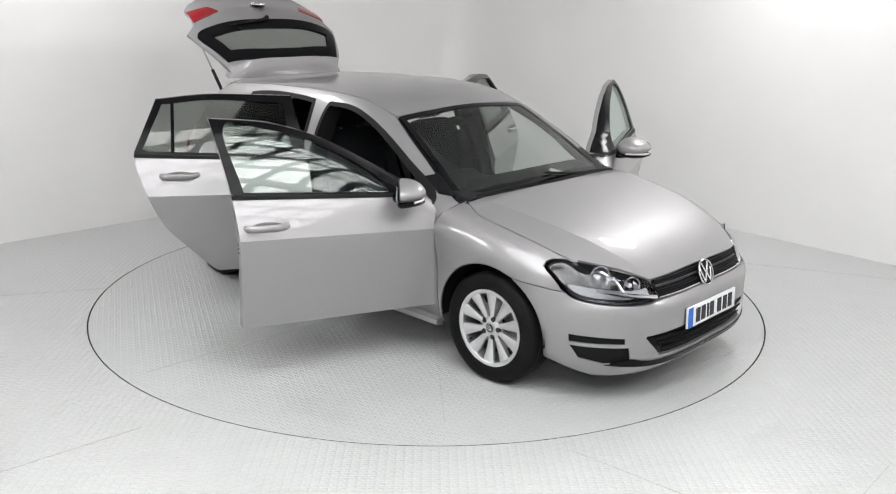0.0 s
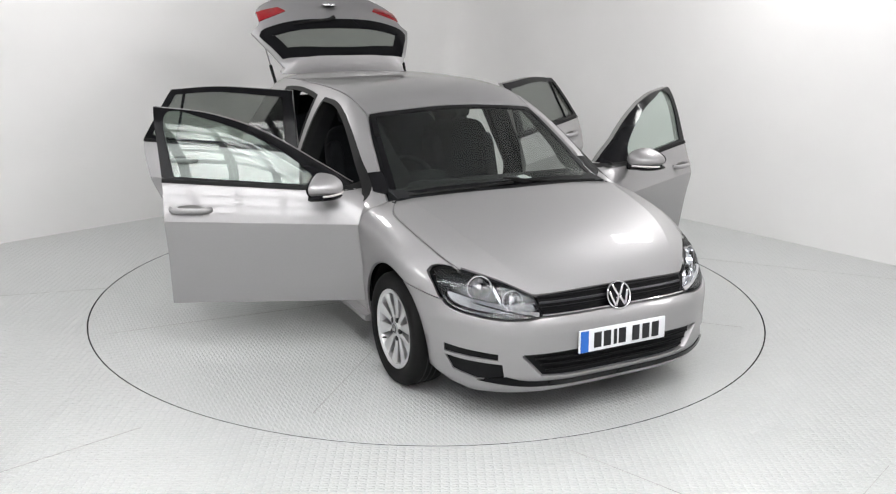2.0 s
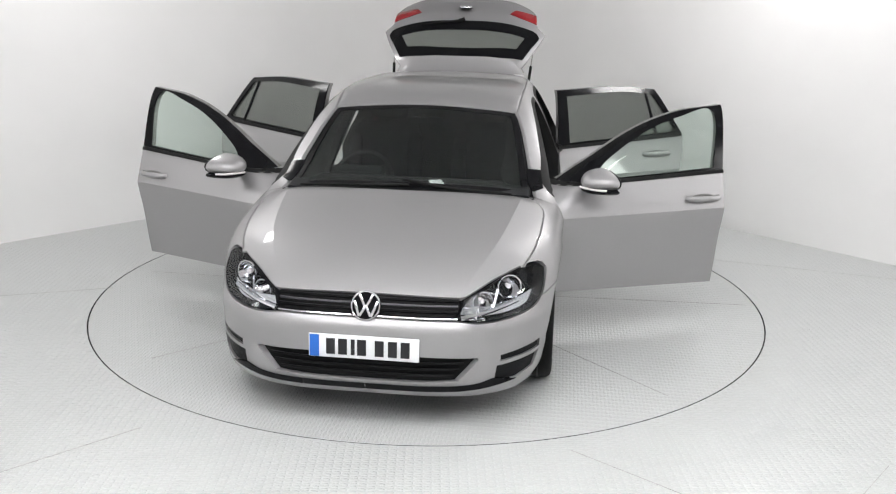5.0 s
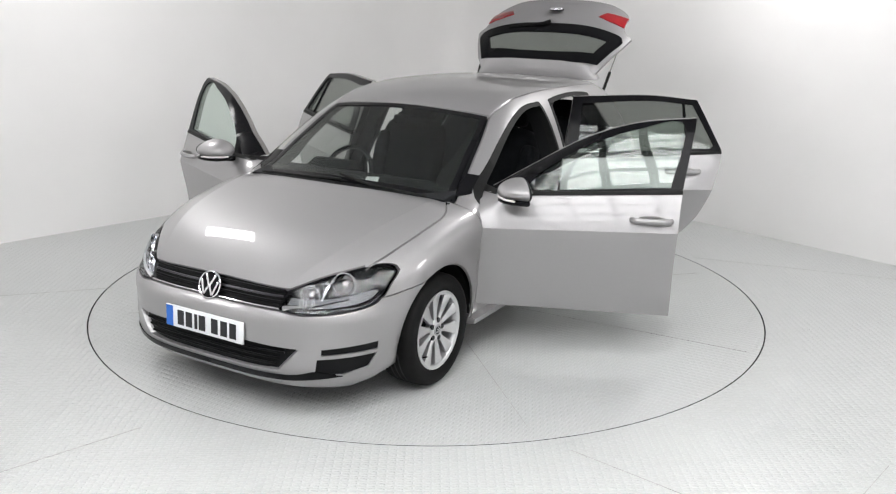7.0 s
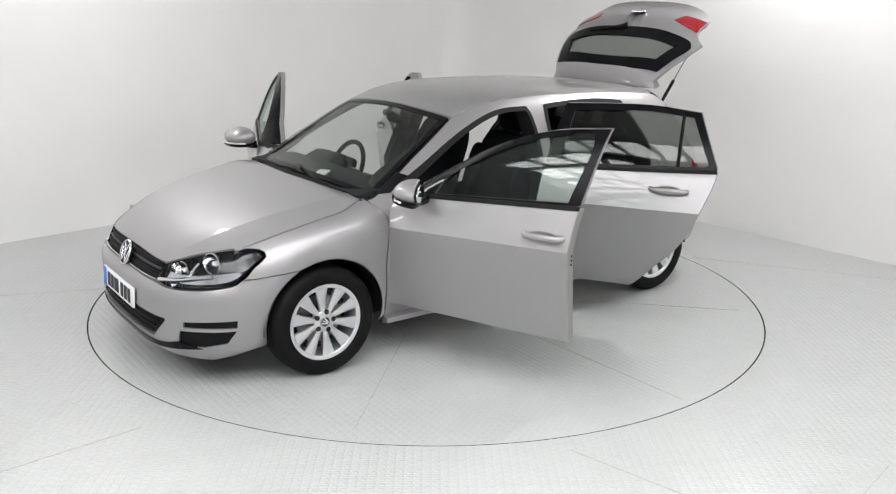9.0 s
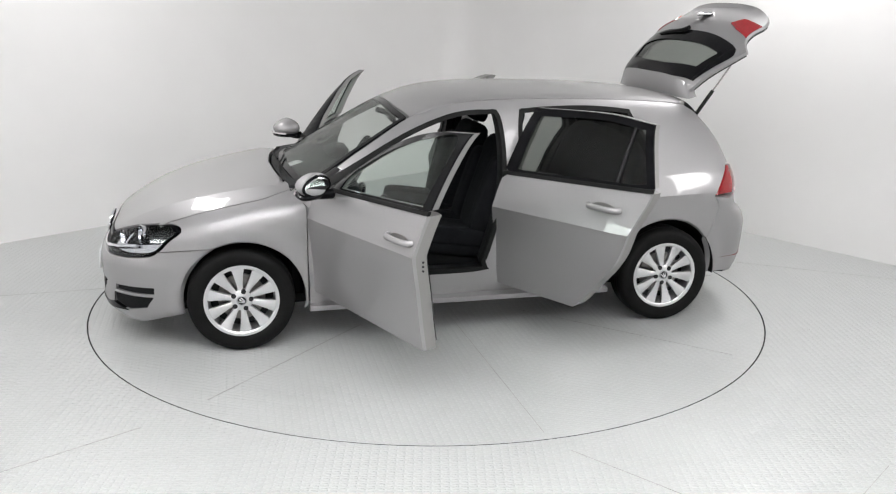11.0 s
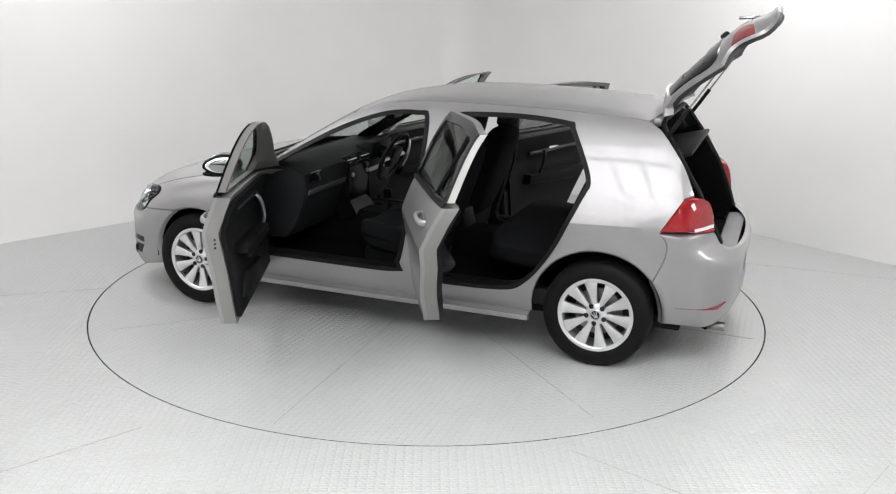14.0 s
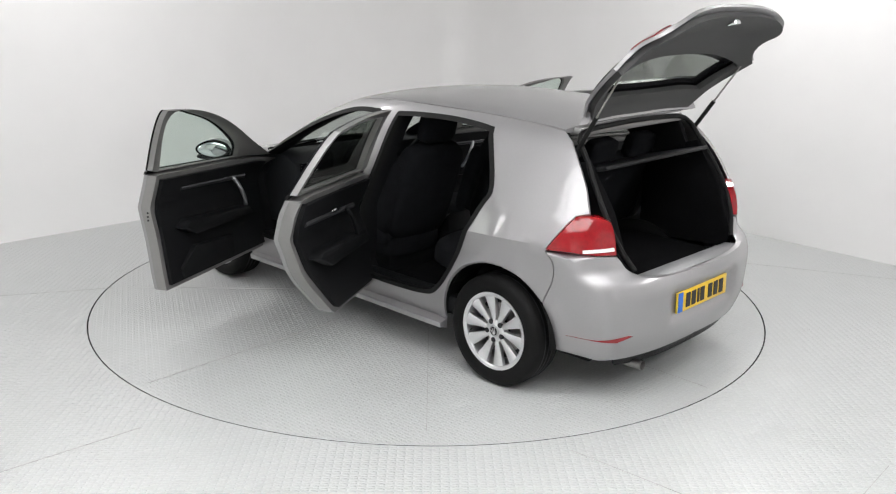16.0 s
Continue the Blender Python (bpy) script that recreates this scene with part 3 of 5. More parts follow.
def build_body():
    # ---- side frame: pillars, roof rail, sill and rear quarter
    top_line = [(-1.50, 0.56), (-1.0, 0.585), (-0.4, 0.60), (0.05, 0.595), (0.30, 0.585)]
    a_line = [(0.30, 0.585), (0.46, 0.632), (0.66, 0.675), (0.85, 0.715), (0.98, 0.742)]
    roof_edge = on_top(curve(top_line)[:-1])
    pillar = on_top(curve(a_line))
    front = on_side(curve([(0.965, 0.875), (0.935, 0.84), (0.935, 0.55), (0.93, 0.27)], sharp=(1,)))
    sill = on_side(curve([(0.93, 0.215), (-0.94, 0.235)])[:-1])
    foot = [a for a in ARCH_R if a[1] > 0.24]
    arch = on_side(foot)
    # the arch runs from the front foot over the wheel to the rear one
    if arch[0][0] < arch[-1][0]:
        arch = arch[::-1]
    arch = np.array([p for p in arch if not (p[0] < -1.55 and p[2] < 0.52)])
    seam = on_side(curve([(-1.605, 0.525), (-1.66, 0.66), (-1.665, 0.75), (-1.625, 0.808), (-1.662, 0.87), (-1.732, 0.985)], sharp=(3,)))
    hatch = on_side(curve([(-1.775, 0.995), (-1.71, 1.13), (-1.62, 1.25), (-1.54, 1.335)])[:-1])
    outer = np.concatenate([roof_edge, pillar, front, sill, arch, seam, hatch])
    of, orr = on_side(ring(OPEN_F)), on_side(ring(OPEN_R))
    for side in (1, -1):
        bm = slab(outer, [of, orr], D_OBL, 0.0, 0.02, 0.002, creases=[shoulder_line(-1.55, 0.92)])
        frame_ob = add("side_frame", bm, PAINT, None, "silver painted pillars, sill and rear quarter", side)
        for nm, o in (("front_door_seal", of), ("rear_door_seal", orr)):
            bm = slab(o, [inset_ring(o, 0.022)], D_SIDE, -0.004, 0.05, -0.004)
            add(nm, bm, RUBBER, frame_ob, "black rubber door seal", side)
        # jamb behind the seal
        for nm, o in (("front_door_jamb", of), ("rear_door_jamb", orr)):
            bm = slab(o, [inset_ring(o, 0.012)], D_SIDE, 0.05, 0.14, -0.03)
            add(nm, bm, PLASTIC, frame_ob, "dark inner pillar trim", side)
        # quarter light ahead of the door
        tri = on_side(ring([(0.905, 0.932), (0.85, 0.942), (0.72, 1.022), (0.745, 1.03)], 0.02, smooth=False))
        add("quarter_light", slab(tri, [], D_SIDE, -0.004, 0.012, 0.0), BLACK_GLOSS, frame_ob, "small dark fixed quarter window", side)
        # sill step
        bm = prism([(0.80, 0.20), (0.858, 0.215), (0.862, 0.245), (0.80, 0.26)], -0.93, 0.93, "x", bevel=0.006)
        add("sill_moulding", bm, PAINT, frame_ob, "", side)
        # wheel housings
        for nm, hx, hz, r in (("front_wheel_housing", 1.305, 0.305, 0.352), ("rear_wheel_housing", -1.305, 0.315, 0.362)):
            bm = bmesh.new()
            rows = []
            for y in (0.83, 0.80, 0.50):
                rows.append([bm.verts.new((p[0], y, p[1])) for p in arc(hx, hz, r + 0.004, -4, 184, 30)])
            for p, q in zip(rows, rows[1:]):
                for i in range(len(p) - 1):
                    bm.faces.new((p[i], p[i + 1], q[i + 1], q[i]))
            bm.faces.new(rows[-1])
            add(nm, bm, RUBBER, frame_ob, "black wheel arch liner", side)

    # ---- fenders
    arch = on_side([a for a in ARCH_F if a[1] > 0.22])
    if arch[0][0] > arch[-1][0]:
        arch = arch[::-1]
    arch = np.array([p for p in arch if not (p[0] > 1.40 and p[2] < 0.622)])
    seam = on_side(curve([(1.47, 0.622), (1.58, 0.617), (1.70, 0.604)]))
    hood_line = on_top([p + np.array((0.0, 0.0045)) for p in curve(BONNET_EDGE)])
    back = on_side(curve([(0.96, 0.875), (0.938, 0.84), (0.938, 0.55), (0.935, 0.26)], sharp=(1,)))
    outer = np.concatenate([arch, seam, on_front(curve(HEAD_OUT)), hood_line, back])
    for side in (1, -1):
        add("front_fender", slab(outer, [], D_FEND, 0.0, 0.02), PAINT, None, "", side)

    # ---- bonnet, half outline mirrored
    nose = on_front(curve([(0.0, 0.656), (0.2, 0.654), (0.43, 0.649), (0.452, 0.650), (0.575, 0.705), (0.690, 0.738)], sharp=(2, 3)))
    right = curve(BONNET_EDGE) + curve([BONNET_EDGE[-1], (1.05, 0.5), (1.085, 0.25), (1.10, 0.0)])[1:]
    right = np.concatenate([nose, on_top(right)])
    loop = np.concatenate([right, (right[::-1] * np.array([1, -1, 1]))[1:-1]])
    folds = [on_top([(x, k * float(CREASE_Y(x))) for x in np.linspace(1.07, 1.97, 34)]) for k in (1, -1)]
    add("bonnet", slab(loop, [], unit(0.35, 0, 0.94), 0.0, 0.018, creases=folds), PAINT, None, "silver bonnet with a raised crease along each edge")
    # scuttle under the windscreen
    line = curve([(1.085, 0.0), (1.07, 0.25), (1.035, 0.5), (0.985, 0.725)])
    line2 = curve([(0.935, 0.725), (0.985, 0.5), (1.02, 0.25), (1.035, 0.0)])
    loop = line + line2
    loop = loop + [np.array((p[0], -p[1])) for p in loop[::-1][1:-1]]
    add("scuttle", slab(on_top(loop), [], D_TOP, 0.012, 0.05), PLASTIC, None, "black plastic scuttle below the windscreen")

    # ---- roof
    half = curve([(0.335, 0.0), (0.325, 0.3), (0.295, 0.575)]) + curve([(0.05, 0.59), (-0.4, 0.595), (-1.0, 0.58), (-1.49, 0.552)]) + curve([(-1.52, 0.45), (-1.545, 0.2), (-1.55, 0.0)])
    loop = half + [np.array((p[0], -p[1])) for p in half[::-1][1:-1]]
    add("roof", slab(on_top(loop), [], D_TOP, 0.0, 0.025), PAINT, None, "silver roof panel")
    add("headlining", slab(on_top(loop), [], D_TOP, 0.03, 0.045, inset=0.02), mat("grey_headlining", (0.25, 0.25, 0.24), 0.95, vary=0.05, scale=60.0), None, "grey cloth headlining")

    # ---- windscreen
    low = curve([(1.03, 0.0), (1.015, 0.25), (0.98, 0.5), (0.945, 0.695)])
    up = curve([(0.945, 0.695), (0.84, 0.668), (0.64, 0.632), (0.45, 0.595), (0.315, 0.562)])[1:]
    top = curve([(0.315, 0.562), (0.34, 0.3), (0.345, 0.0)])[1:]
    loop = low + up + top
    loop = loop + [np.array((p[0], -p[1])) for p in loop[::-1][1:-1]]
    scr = slab(on_top(loop), [], D_TOP, 0.004, 0.009)
    ws = add("windscreen", scr, SCREEN, None, "clear laminated windscreen")
    edge = on_top(loop)
    add("black_border", slab(edge, [inset_ring(edge, 0.028, D_TOP)], D_TOP, 0.002, 0.012, -0.006), BLACK_GLOSS, ws, "black printed edge of the windscreen")

    # ---- front bumper, one half mirrored
    grille_low = on_front(curve([(0.42, 0.550), (0.2, 0.552), (0.0, 0.552)]))
    lamp_low = on_front(curve(HEAD_LOW))
    corner = on_side(curve([(1.70, 0.601), (1.58, 0.614), (1.474, 0.618)]))
    wheel = on_side([a for a in ARCH_F if a[0] > 1.46 and 0.19 < a[1] < 0.612])
    if wheel[0][2] < wheel[-1][2]:
        wheel = wheel[::-1]
    under = on_front(curve([(0.70, 0.165), (0.5, 0.163), (0.25, 0.163), (0.0, 0.163)]))
    mid_low = on_front(curve([(0.0, 0.18), (0.0, 0.25)])[1:])
    intake = on_front(curve([(0.0, 0.258), (0.30, 0.260), (0.44, 0.267), (0.530, 0.368), (0.525, 0.379), (0.30, 0.386), (0.0, 0.388)], sharp=(2, 3, 4)))
    mid_up = on_front(curve([(0.0, 0.41), (0.0, 0.54)]))
    outer = np.concatenate([lamp_low, corner, wheel, under, mid_low, intake, mid_up, grille_low[::-1]])
    slot_up = on_front(ring([(0.628, 0.345), (0.628, 0.377), (0.803, 0.391), (0.800, 0.350)], smooth=False))
    slot_low = on_front(ring([(0.600, 0.250), (0.612, 0.328), (0.798, 0.334), (0.775, 0.268), (0.70, 0.243)], smooth=False))
    bm = slab(outer, [slot_up, slot_low], D_FRONT, 0.0, 0.03, 0.0, grid=0.035, mirror=True)
    bmesh.ops.remove_doubles(bm, verts=[v for v in bm.verts if abs(v.co.y) < 0.003], dist=0.006)
    bump = add("front_bumper", bm, PAINT, None, "silver front bumper with black air intakes")
    for side in (1, -1):
        for z0, sl in ((0.39, slot_up), (0.29, slot_low)):
            add("intake_insert", slab(sl, [], D_FRONT, 0.014, 0.05, -0.004), PLASTIC, bump, "black ribbed intake insert", side)
    bm = slab(np.concatenate([intake, on_front(curve([(0.0, 0.384), (0.0, 0.262)])[1:-1])]), [], D_FRONT, 0.03, 0.05, -0.01, mirror=True)
    add("lower_grille", bm, PLASTIC, bump, "black lower grille")
    for z in (0.292, 0.322, 0.352):
        line = on_front(curve([(-0.35 - 0.8 * (z - 0.21), z), (0.35 + 0.8 * (z - 0.21), z)], 0.04))
        add("grille_slat", tube(line - np.array([0.012, 0, 0]), 0.006, 6), GRILLE, bump)
    # black splitter with a silver lip
    lo = on_front(curve([(0.0, 0.238), (0.3, 0.239), (0.5, 0.246), (0.595, 0.268), (0.70, 0.238), (0.5, 0.215), (0.3, 0.208), (0.0, 0.206)], sharp=(3, 4)))
    add("splitter", slab(lo, [], D_FRONT, -0.006, 0.02, 0, mirror=True), BLACK_GLOSS, bump, "black strip above the lip")

    # ---- upper grille with chrome lines and badge
    g = [(0.0, 0.556), (0.2, 0.556), (0.415, 0.554), (0.440, 0.60), (0.435, 0.645), (0.2, 0.650), (0.0, 0.652)]
    gl = on_front(curve(g, sharp=(2, 3, 4)))
    gr = add("grille", slab(gl, [], D_FRONT, 0.012, 0.04, 0, mirror=True), GRILLE, None, "gloss black radiator grille")
    for z, r, m in ((0.562, 0.005, CHROME), (0.612, 0.006, SATIN_DARK), (0.635, 0.008, GRILLE), (0.588, 0.008, GRILLE)):
        line = on_front(curve([(-0.425, z), (0.425, z)], 0.04))
        add("grille_bar", tube(line - np.array([0.0 if m is CHROME else 0.008, 0, 0]), r, 6), m, gr, "thin chrome strip" if m is CHROME else "")
    badge("badge", (2.074, 0, 0.606), 0.070, 20, CAR)
    add("number_plate", box(0.012, 0.52, 0.111, None, 0.003), PLATE_W, None, "white front number plate with dark bars").matrix_basis = pose(2.136, 0, 0.4225, 0, -3, 0)
    plate_marks(bpy.data.objects["number_plate"], 1)

    # ---- headlamps
    lens = on_front(ring(HEAD, 0.02, sharp=(0, 5, 9)))
    for side in (1, -1):
        h = add("headlamp", slab(lens, [], D_FRONT, 0.07, 0.085, 0.004), BLACK_GLOSS, None, "clear headlamp with dark housing and chrome reflectors", side)
        rim = slab(lens, [inset_ring(lens, 0.007, D_FRONT)], D_FRONT, 0.0, 0.08, 0.002)
        add("lamp_bezel", rim, BLACK_GLOSS, h, "", side)
        for (y, z, r) in ((0.672, 0.662, 0.055), (0.555, 0.618, 0.045)):
            c = on_front([(y, z)])[0]
            m = Matrix.Translation(Vector(c) - Vector((0.045, 0.03, 0))) @ Vector((0.9, 0.35, 0.05)).to_track_quat("Z", "Y").to_matrix().to_4x4()
            bm = lathe([(0.012, -0.03), (r * 0.6, -0.02), (r * 0.9, 0.0), (r, 0.022), (r + 0.005, 0.022), (r * 0.95, -0.005), (r * 0.6, -0.03)], 28, "z", m=m, closed=False)
            add("reflector", bm, CHROME, h, "chrome lamp reflector", side)
            bm = lathe([(0.001, -0.03), (0.012, -0.02), (0.012, 0.008), (0.001, 0.012)], 14, "z", m=m)
            add("bulb", bm, FROST, h, "clear glass bulb", side)
        strip = on_front(curve([(0.45, 0.545), (0.56, 0.560), (0.70, 0.592)], 0.03))
        add("light_strip", tube(strip - np.array([0.02, 0.01, -0.018]), 0.012, 8), CHROME, h, "", side)
        strip = on_front(curve([(0.60, 0.585), (0.615, 0.66)], 0.03))
        add("divider", tube(strip - np.array([0.03, 0.02, 0]), 0.008, 8), CHROME, h, "", side)
        bowl = on_front(ring([(0.46, 0.572), (0.56, 0.560), (0.69, 0.565), (0.768, 0.588), (0.785, 0.63), (0.70, 0.612), (0.58, 0.598), (0.47, 0.603)], 0.02))
        add("lower_reflector", slab(bowl, [], D_FRONT, 0.034, 0.042, 0.0), CHROME, h, "chrome lower reflector", side)
        add("lamp_cover", slab(lens, [], D_FRONT, 0.0, 0.003, 0.002), CLEAR, h, "clear lamp cover", side)

    # ---- rear bumper
    seam = on_side(curve([(-1.609, 0.522), (-1.664, 0.66), (-1.669, 0.75), (-1.629, 0.803)]))
    lamp_bot = on_rear(curve([(0.74, 0.797), (0.68, 0.793), (0.615, 0.785)]))
    lip = on_rear(curve([(0.595, 0.76), (0.555, 0.70), (0.46, 0.672), (0.2, 0.662), (0.0, 0.66)]))
    mid = on_rear(curve([(0.0, 0.64), (0.0, 0.27)]))
    low = on_rear(curve([(0.0, 0.265), (0.3, 0.265), (0.55, 0.262), (0.70, 0.262)]))
    wheel = on_side([a for a in ARCH_R if a[0] < -1.55 and 0.25 < a[1] < 0.53])
    if wheel[0][2] > wheel[-1][2]:
        wheel = wheel[::-1]
    outer = np.concatenate([seam, lamp_bot, lip, mid, low, wheel])
    bm = slab(outer, [], D_REAR, 0.0, 0.03, 0.0, grid=0.024, mirror=True)
    bmesh.ops.remove_doubles(bm, verts=[v for v in bm.verts if abs(v.co.y) < 0.003], dist=0.006)
    rb = add("rear_bumper", bm, PAINT, None, "silver rear bumper")
    pts = [(-2.0, 0.650), (-1.96, 0.664), (-1.90, 0.660), (-1.89, 0.63), (-1.97, 0.62)]
    add("load_sill", prism(pts, -0.49, 0.49, "y", bevel=0.006), SILL, rb, "grey plastic loading sill")
    low = on_rear(curve([(0.0, 0.262), (0.3, 0.262), (0.62, 0.262), (0.60, 0.215), (0.3, 0.20), (0.0, 0.20)], sharp=(2, 3)))
    add("rear_diffuser", slab(low, [], D_REAR, 0.02, 0.06, -0.004, mirror=True), PLASTIC, rb, "black lower edge of the bumper")
    for side in (1, -1):
        rf = on_rear(ring([(0.785, 0.380), (0.60, 0.400), (0.575, 0.391), (0.66, 0.364)], smooth=False))
        add("rear_reflector", slab(rf, [], D_REAR, -0.003, 0.01), REDDARK, rb, "dark red reflector strip", side)
    add("exhaust_pipe", lathe([(0.022, 0.0), (0.026, 0.0), (0.026, 0.12), (0.022, 0.12)], 20, "x", m=Matrix.Translation((-1.985, 0.46, 0.20)), closed=True), STEEL, rb, "steel exhaust tail pipe")
    rp = add("rear_number_plate", box(0.012, 0.52, 0.111, None, 0.003), PLATE_Y, None, "yellow rear number plate with dark bars")
    rp.matrix_basis = pose(-2.034, 0, 0.498, 0, 2, 0)
    plate_marks(rp, -1)

    # ---- tail lamps on the quarters
    lamp = np.concatenate([on_side(curve([(-1.630, 0.812), (-1.665, 0.872), (-1.735, 0.983)], 0.02)), on_rear(curve([(0.70, 0.985), (0.66, 0.975), (0.622, 0.955), (0.618, 0.795), (0.68, 0.80), (0.74, 0.803)], 0.02, sharp=(1, 2, 3, 4)))])
    clear = on_rear(ring([(0.775, 0.816), (0.775, 0.832), (0.630, 0.836), (0.628, 0.818)], 0.02, smooth=False))
    for side in (1, -1):
        t = add("tail_lamp", slab(lamp, [], D_REAR, -0.006, 0.05, 0.001, grid=0.03), RED, None, "red tail lamp with a pale reversing strip", side)
        add("reversing_strip", slab(clear, [], D_REAR, -0.009, 0.0, 0.0, grid=0.03), FROST, t, "pale frosted strip", side)


def inset_ring(loop, dist, d=None):
    """An outline on the car's shape, moved inwards."""
    d = D_SIDE if d is None else d
    u, w = frame_of(d)
    flat = shift_outline(np.stack([loop @ u, loop @ w], 1), dist)
    return cast(flat[:, 0:1] * u + flat[:, 1:2] * w, d)


def badge(name, at, r, tilt, parent, back=False):
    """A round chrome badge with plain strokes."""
    b = part(name, lathe([(r, 0.0), (r, 0.006), (r * 0.96, 0.010), (r * 0.01, 0.012)], 36, "x"), BLACK_GLOSS, parent, "round chrome and black badge")
    b.matrix_basis = pose(*at, 0, (180 + tilt) if back else -tilt, 0)
    rim = lathe([(r * 0.9, 0.008), (r, 0.006), (r * 1.02, 0.012), (r * 0.97, 0.018), (r * 0.9, 0.014)], 36, "x", closed=True)
    part("rim", rim, CHROME, b, "chrome ring")
    for k, (y0, z0, y1, z1) in enumerate(((-0.45, 0.72, -0.05, -0.05), (0.45, 0.72, 0.05, -0.05), (-0.78, 0.30, -0.40, -0.72), (0.78, 0.30, 0.40, -0.72), (-0.38, -0.72, 0.0, 0.0), (0.38, -0.72, 0.0, 0.0))):
        le, an = math.hypot(y1 - y0, z1 - z0) * r, math.atan2(z1 - z0, y1 - y0)
        m = Matrix.Translation((0.012, (y0 + y1) / 2 * r, (z0 + z1) / 2 * r)) @ Matrix.Rotation(an, 4, "X")
        part("stroke", box(0.006, le, r * 0.17, m, 0.001), CHROME, b)
    return b


def plate_marks(plate, way):
    """Blue band and plain dark bars on a number plate."""
    f = 0.0075 * way
    part("blue_band", box(0.003, 0.045, 0.105, Matrix.Translation((f, -0.232 * way, 0))), PLATE_B, plate, "blue band")
    for y in (-0.155, -0.098, -0.050, -0.008, 0.075, 0.137, 0.196):
        w = 0.018 if abs(y + 0.05) < 0.001 else 0.042
        part("bar", box(0.003, w, 0.076, Matrix.Translation((f, y * way, 0))), INK, plate)


# headlamp outline seen from the front (y, z): inner corner, lower edge, outer side, upper edge
HEAD = [(0.422, 0.563), (0.54, 0.546), (0.69, 0.552), (0.775, 0.573), (0.806, 0.64), (0.808, 0.708), (0.768, 0.733), (0.70, 0.732), (0.575, 0.697), (0.45, 0.643)]
HEAD_LOW = [(0.418, 0.551), (0.54, 0.539), (0.69, 0.545), (0.780, 0.566), (0.800, 0.596)]
HEAD_OUT = [(0.805, 0.602), (0.814, 0.64), (0.815, 0.710), (0.772, 0.740), (0.715, 0.739)]
D_FEND = unit(0.30, 0.80, 0.50)


def handle(parent, x, y, z, side, hinge):
    bm = bmesh.new()
    pts = [(x + 0.105, y - 0.004, z), (x + 0.085, y + 0.022, z), (x + 0.03, y + 0.034, z + 0.001), (x - 0.04, y + 0.034, z + 0.001), (x - 0.09, y + 0.022, z), (x - 0.105, y - 0.004, z)]
    tube(curve(pts, 0.015), 0.014, 10, bm)
    bmesh.ops.scale(bm, vec=(1, 1, 1.15), space=Matrix.Translation((0, 0, -z)), verts=bm.verts)
    h = add("door_handle", bm, PAINT, parent, "silver pull handle", side, hinge)
    add("handle_recess", lathe([(0.062, 0.0), (0.058, -0.006), (0.001, -0.012)], 24, "y", m=Matrix.Translation((x, y + 0.003, z)) @ Matrix.Diagonal((1.3, 1, 0.42, 1))), JAMB, parent, "", side, hinge)
    return h


def surface_y(x, z):
    return float(on_side([(x, z)])[0][1])


def wing_mirror(parent, side, hinge):
    c = Vector((0.66, 0.955, 1.005))
    bm = bmesh.new()
    bmesh.ops.create_uvsphere(bm, u_segments=28, v_segments=16, radius=1.0)
    for v in bm.verts:
        x, y, z = v.co
        sx = 0.130 if x > 0 else 0.028
        k = 1 - 0.25 * max(0, y)
        v.co = (c.x + sx * x - 0.042 * y * (1 - max(0, x)), c.y + 0.11 * y, c.z + (0.075 if z > 0 else 0.062) * z * k)
    m = add("wing_mirror", bm, PAINT, parent, "silver wing mirror with a black base", side, hinge)
    bm = bmesh.new()
    bmesh.ops.create_uvsphere(bm, u_segments=24, v_segments=10, radius=1.0)
    for v in bm.verts:
        x, y, z = v.co
        v.co = (c.x - 0.023 + 0.011 * x - 0.035 * y, c.y + 0.092 * y, c.z + 0.004 + 0.050 * z * (1 - 0.2 * max(0, y)))
    rim = bmesh.new()
    bmesh.ops.create_uvsphere(rim, u_segments=24, v_segments=10, radius=1.0)
    for v in rim.verts:
        x, y, z = v.co
        v.co = (c.x - 0.016 + 0.0145 * x - 0.041 * y, c.y + 0.109 * y, c.z + 0.003 + 0.066 * z * (1 - 0.2 * max(0, y)))
    add("mirror_surround", rim, BLACK_GLOSS, m, "black mirror surround", side, hinge)
    add("mirror_glass", bm, MIRROR, m, "mirror glass", side, hinge)
    add("mirror_foot", tube([(0.68, 0.84, 0.955), (0.68, 0.875, 0.952), (0.67, 0.92, 0.955), (0.67, 0.99, 0.95)], [0.03, 0.026, 0.024, 0.01], 10), BLACK_GLOSS, m, "black mirror foot", side, hinge)
    bm = bmesh.new()
    bmesh.ops.create_uvsphere(bm, u_segments=24, v_segments=10, radius=1.0)
    for v in bm.verts:
        x, y, z = v.co
        v.co = (c.x + (0.126 if x > 0 else 0.03) * x - 0.042 * y * (1 - max(0, x)), c.y + 0.003 + 0.112 * y, c.z - 0.045 + 0.024 * z)
    add("mirror_underside", bm, BLACK_GLOSS, m, "black lower shell", side, hinge)
    bm = tube([(0.786, 0.92, 0.975), (0.780, 0.97, 0.975), (0.742, 1.035, 0.975), (0.69, 1.064, 0.975)], 0.006, 6)
    add("indicator", bm, FROST, m, "clear indicator strip", side, hinge)


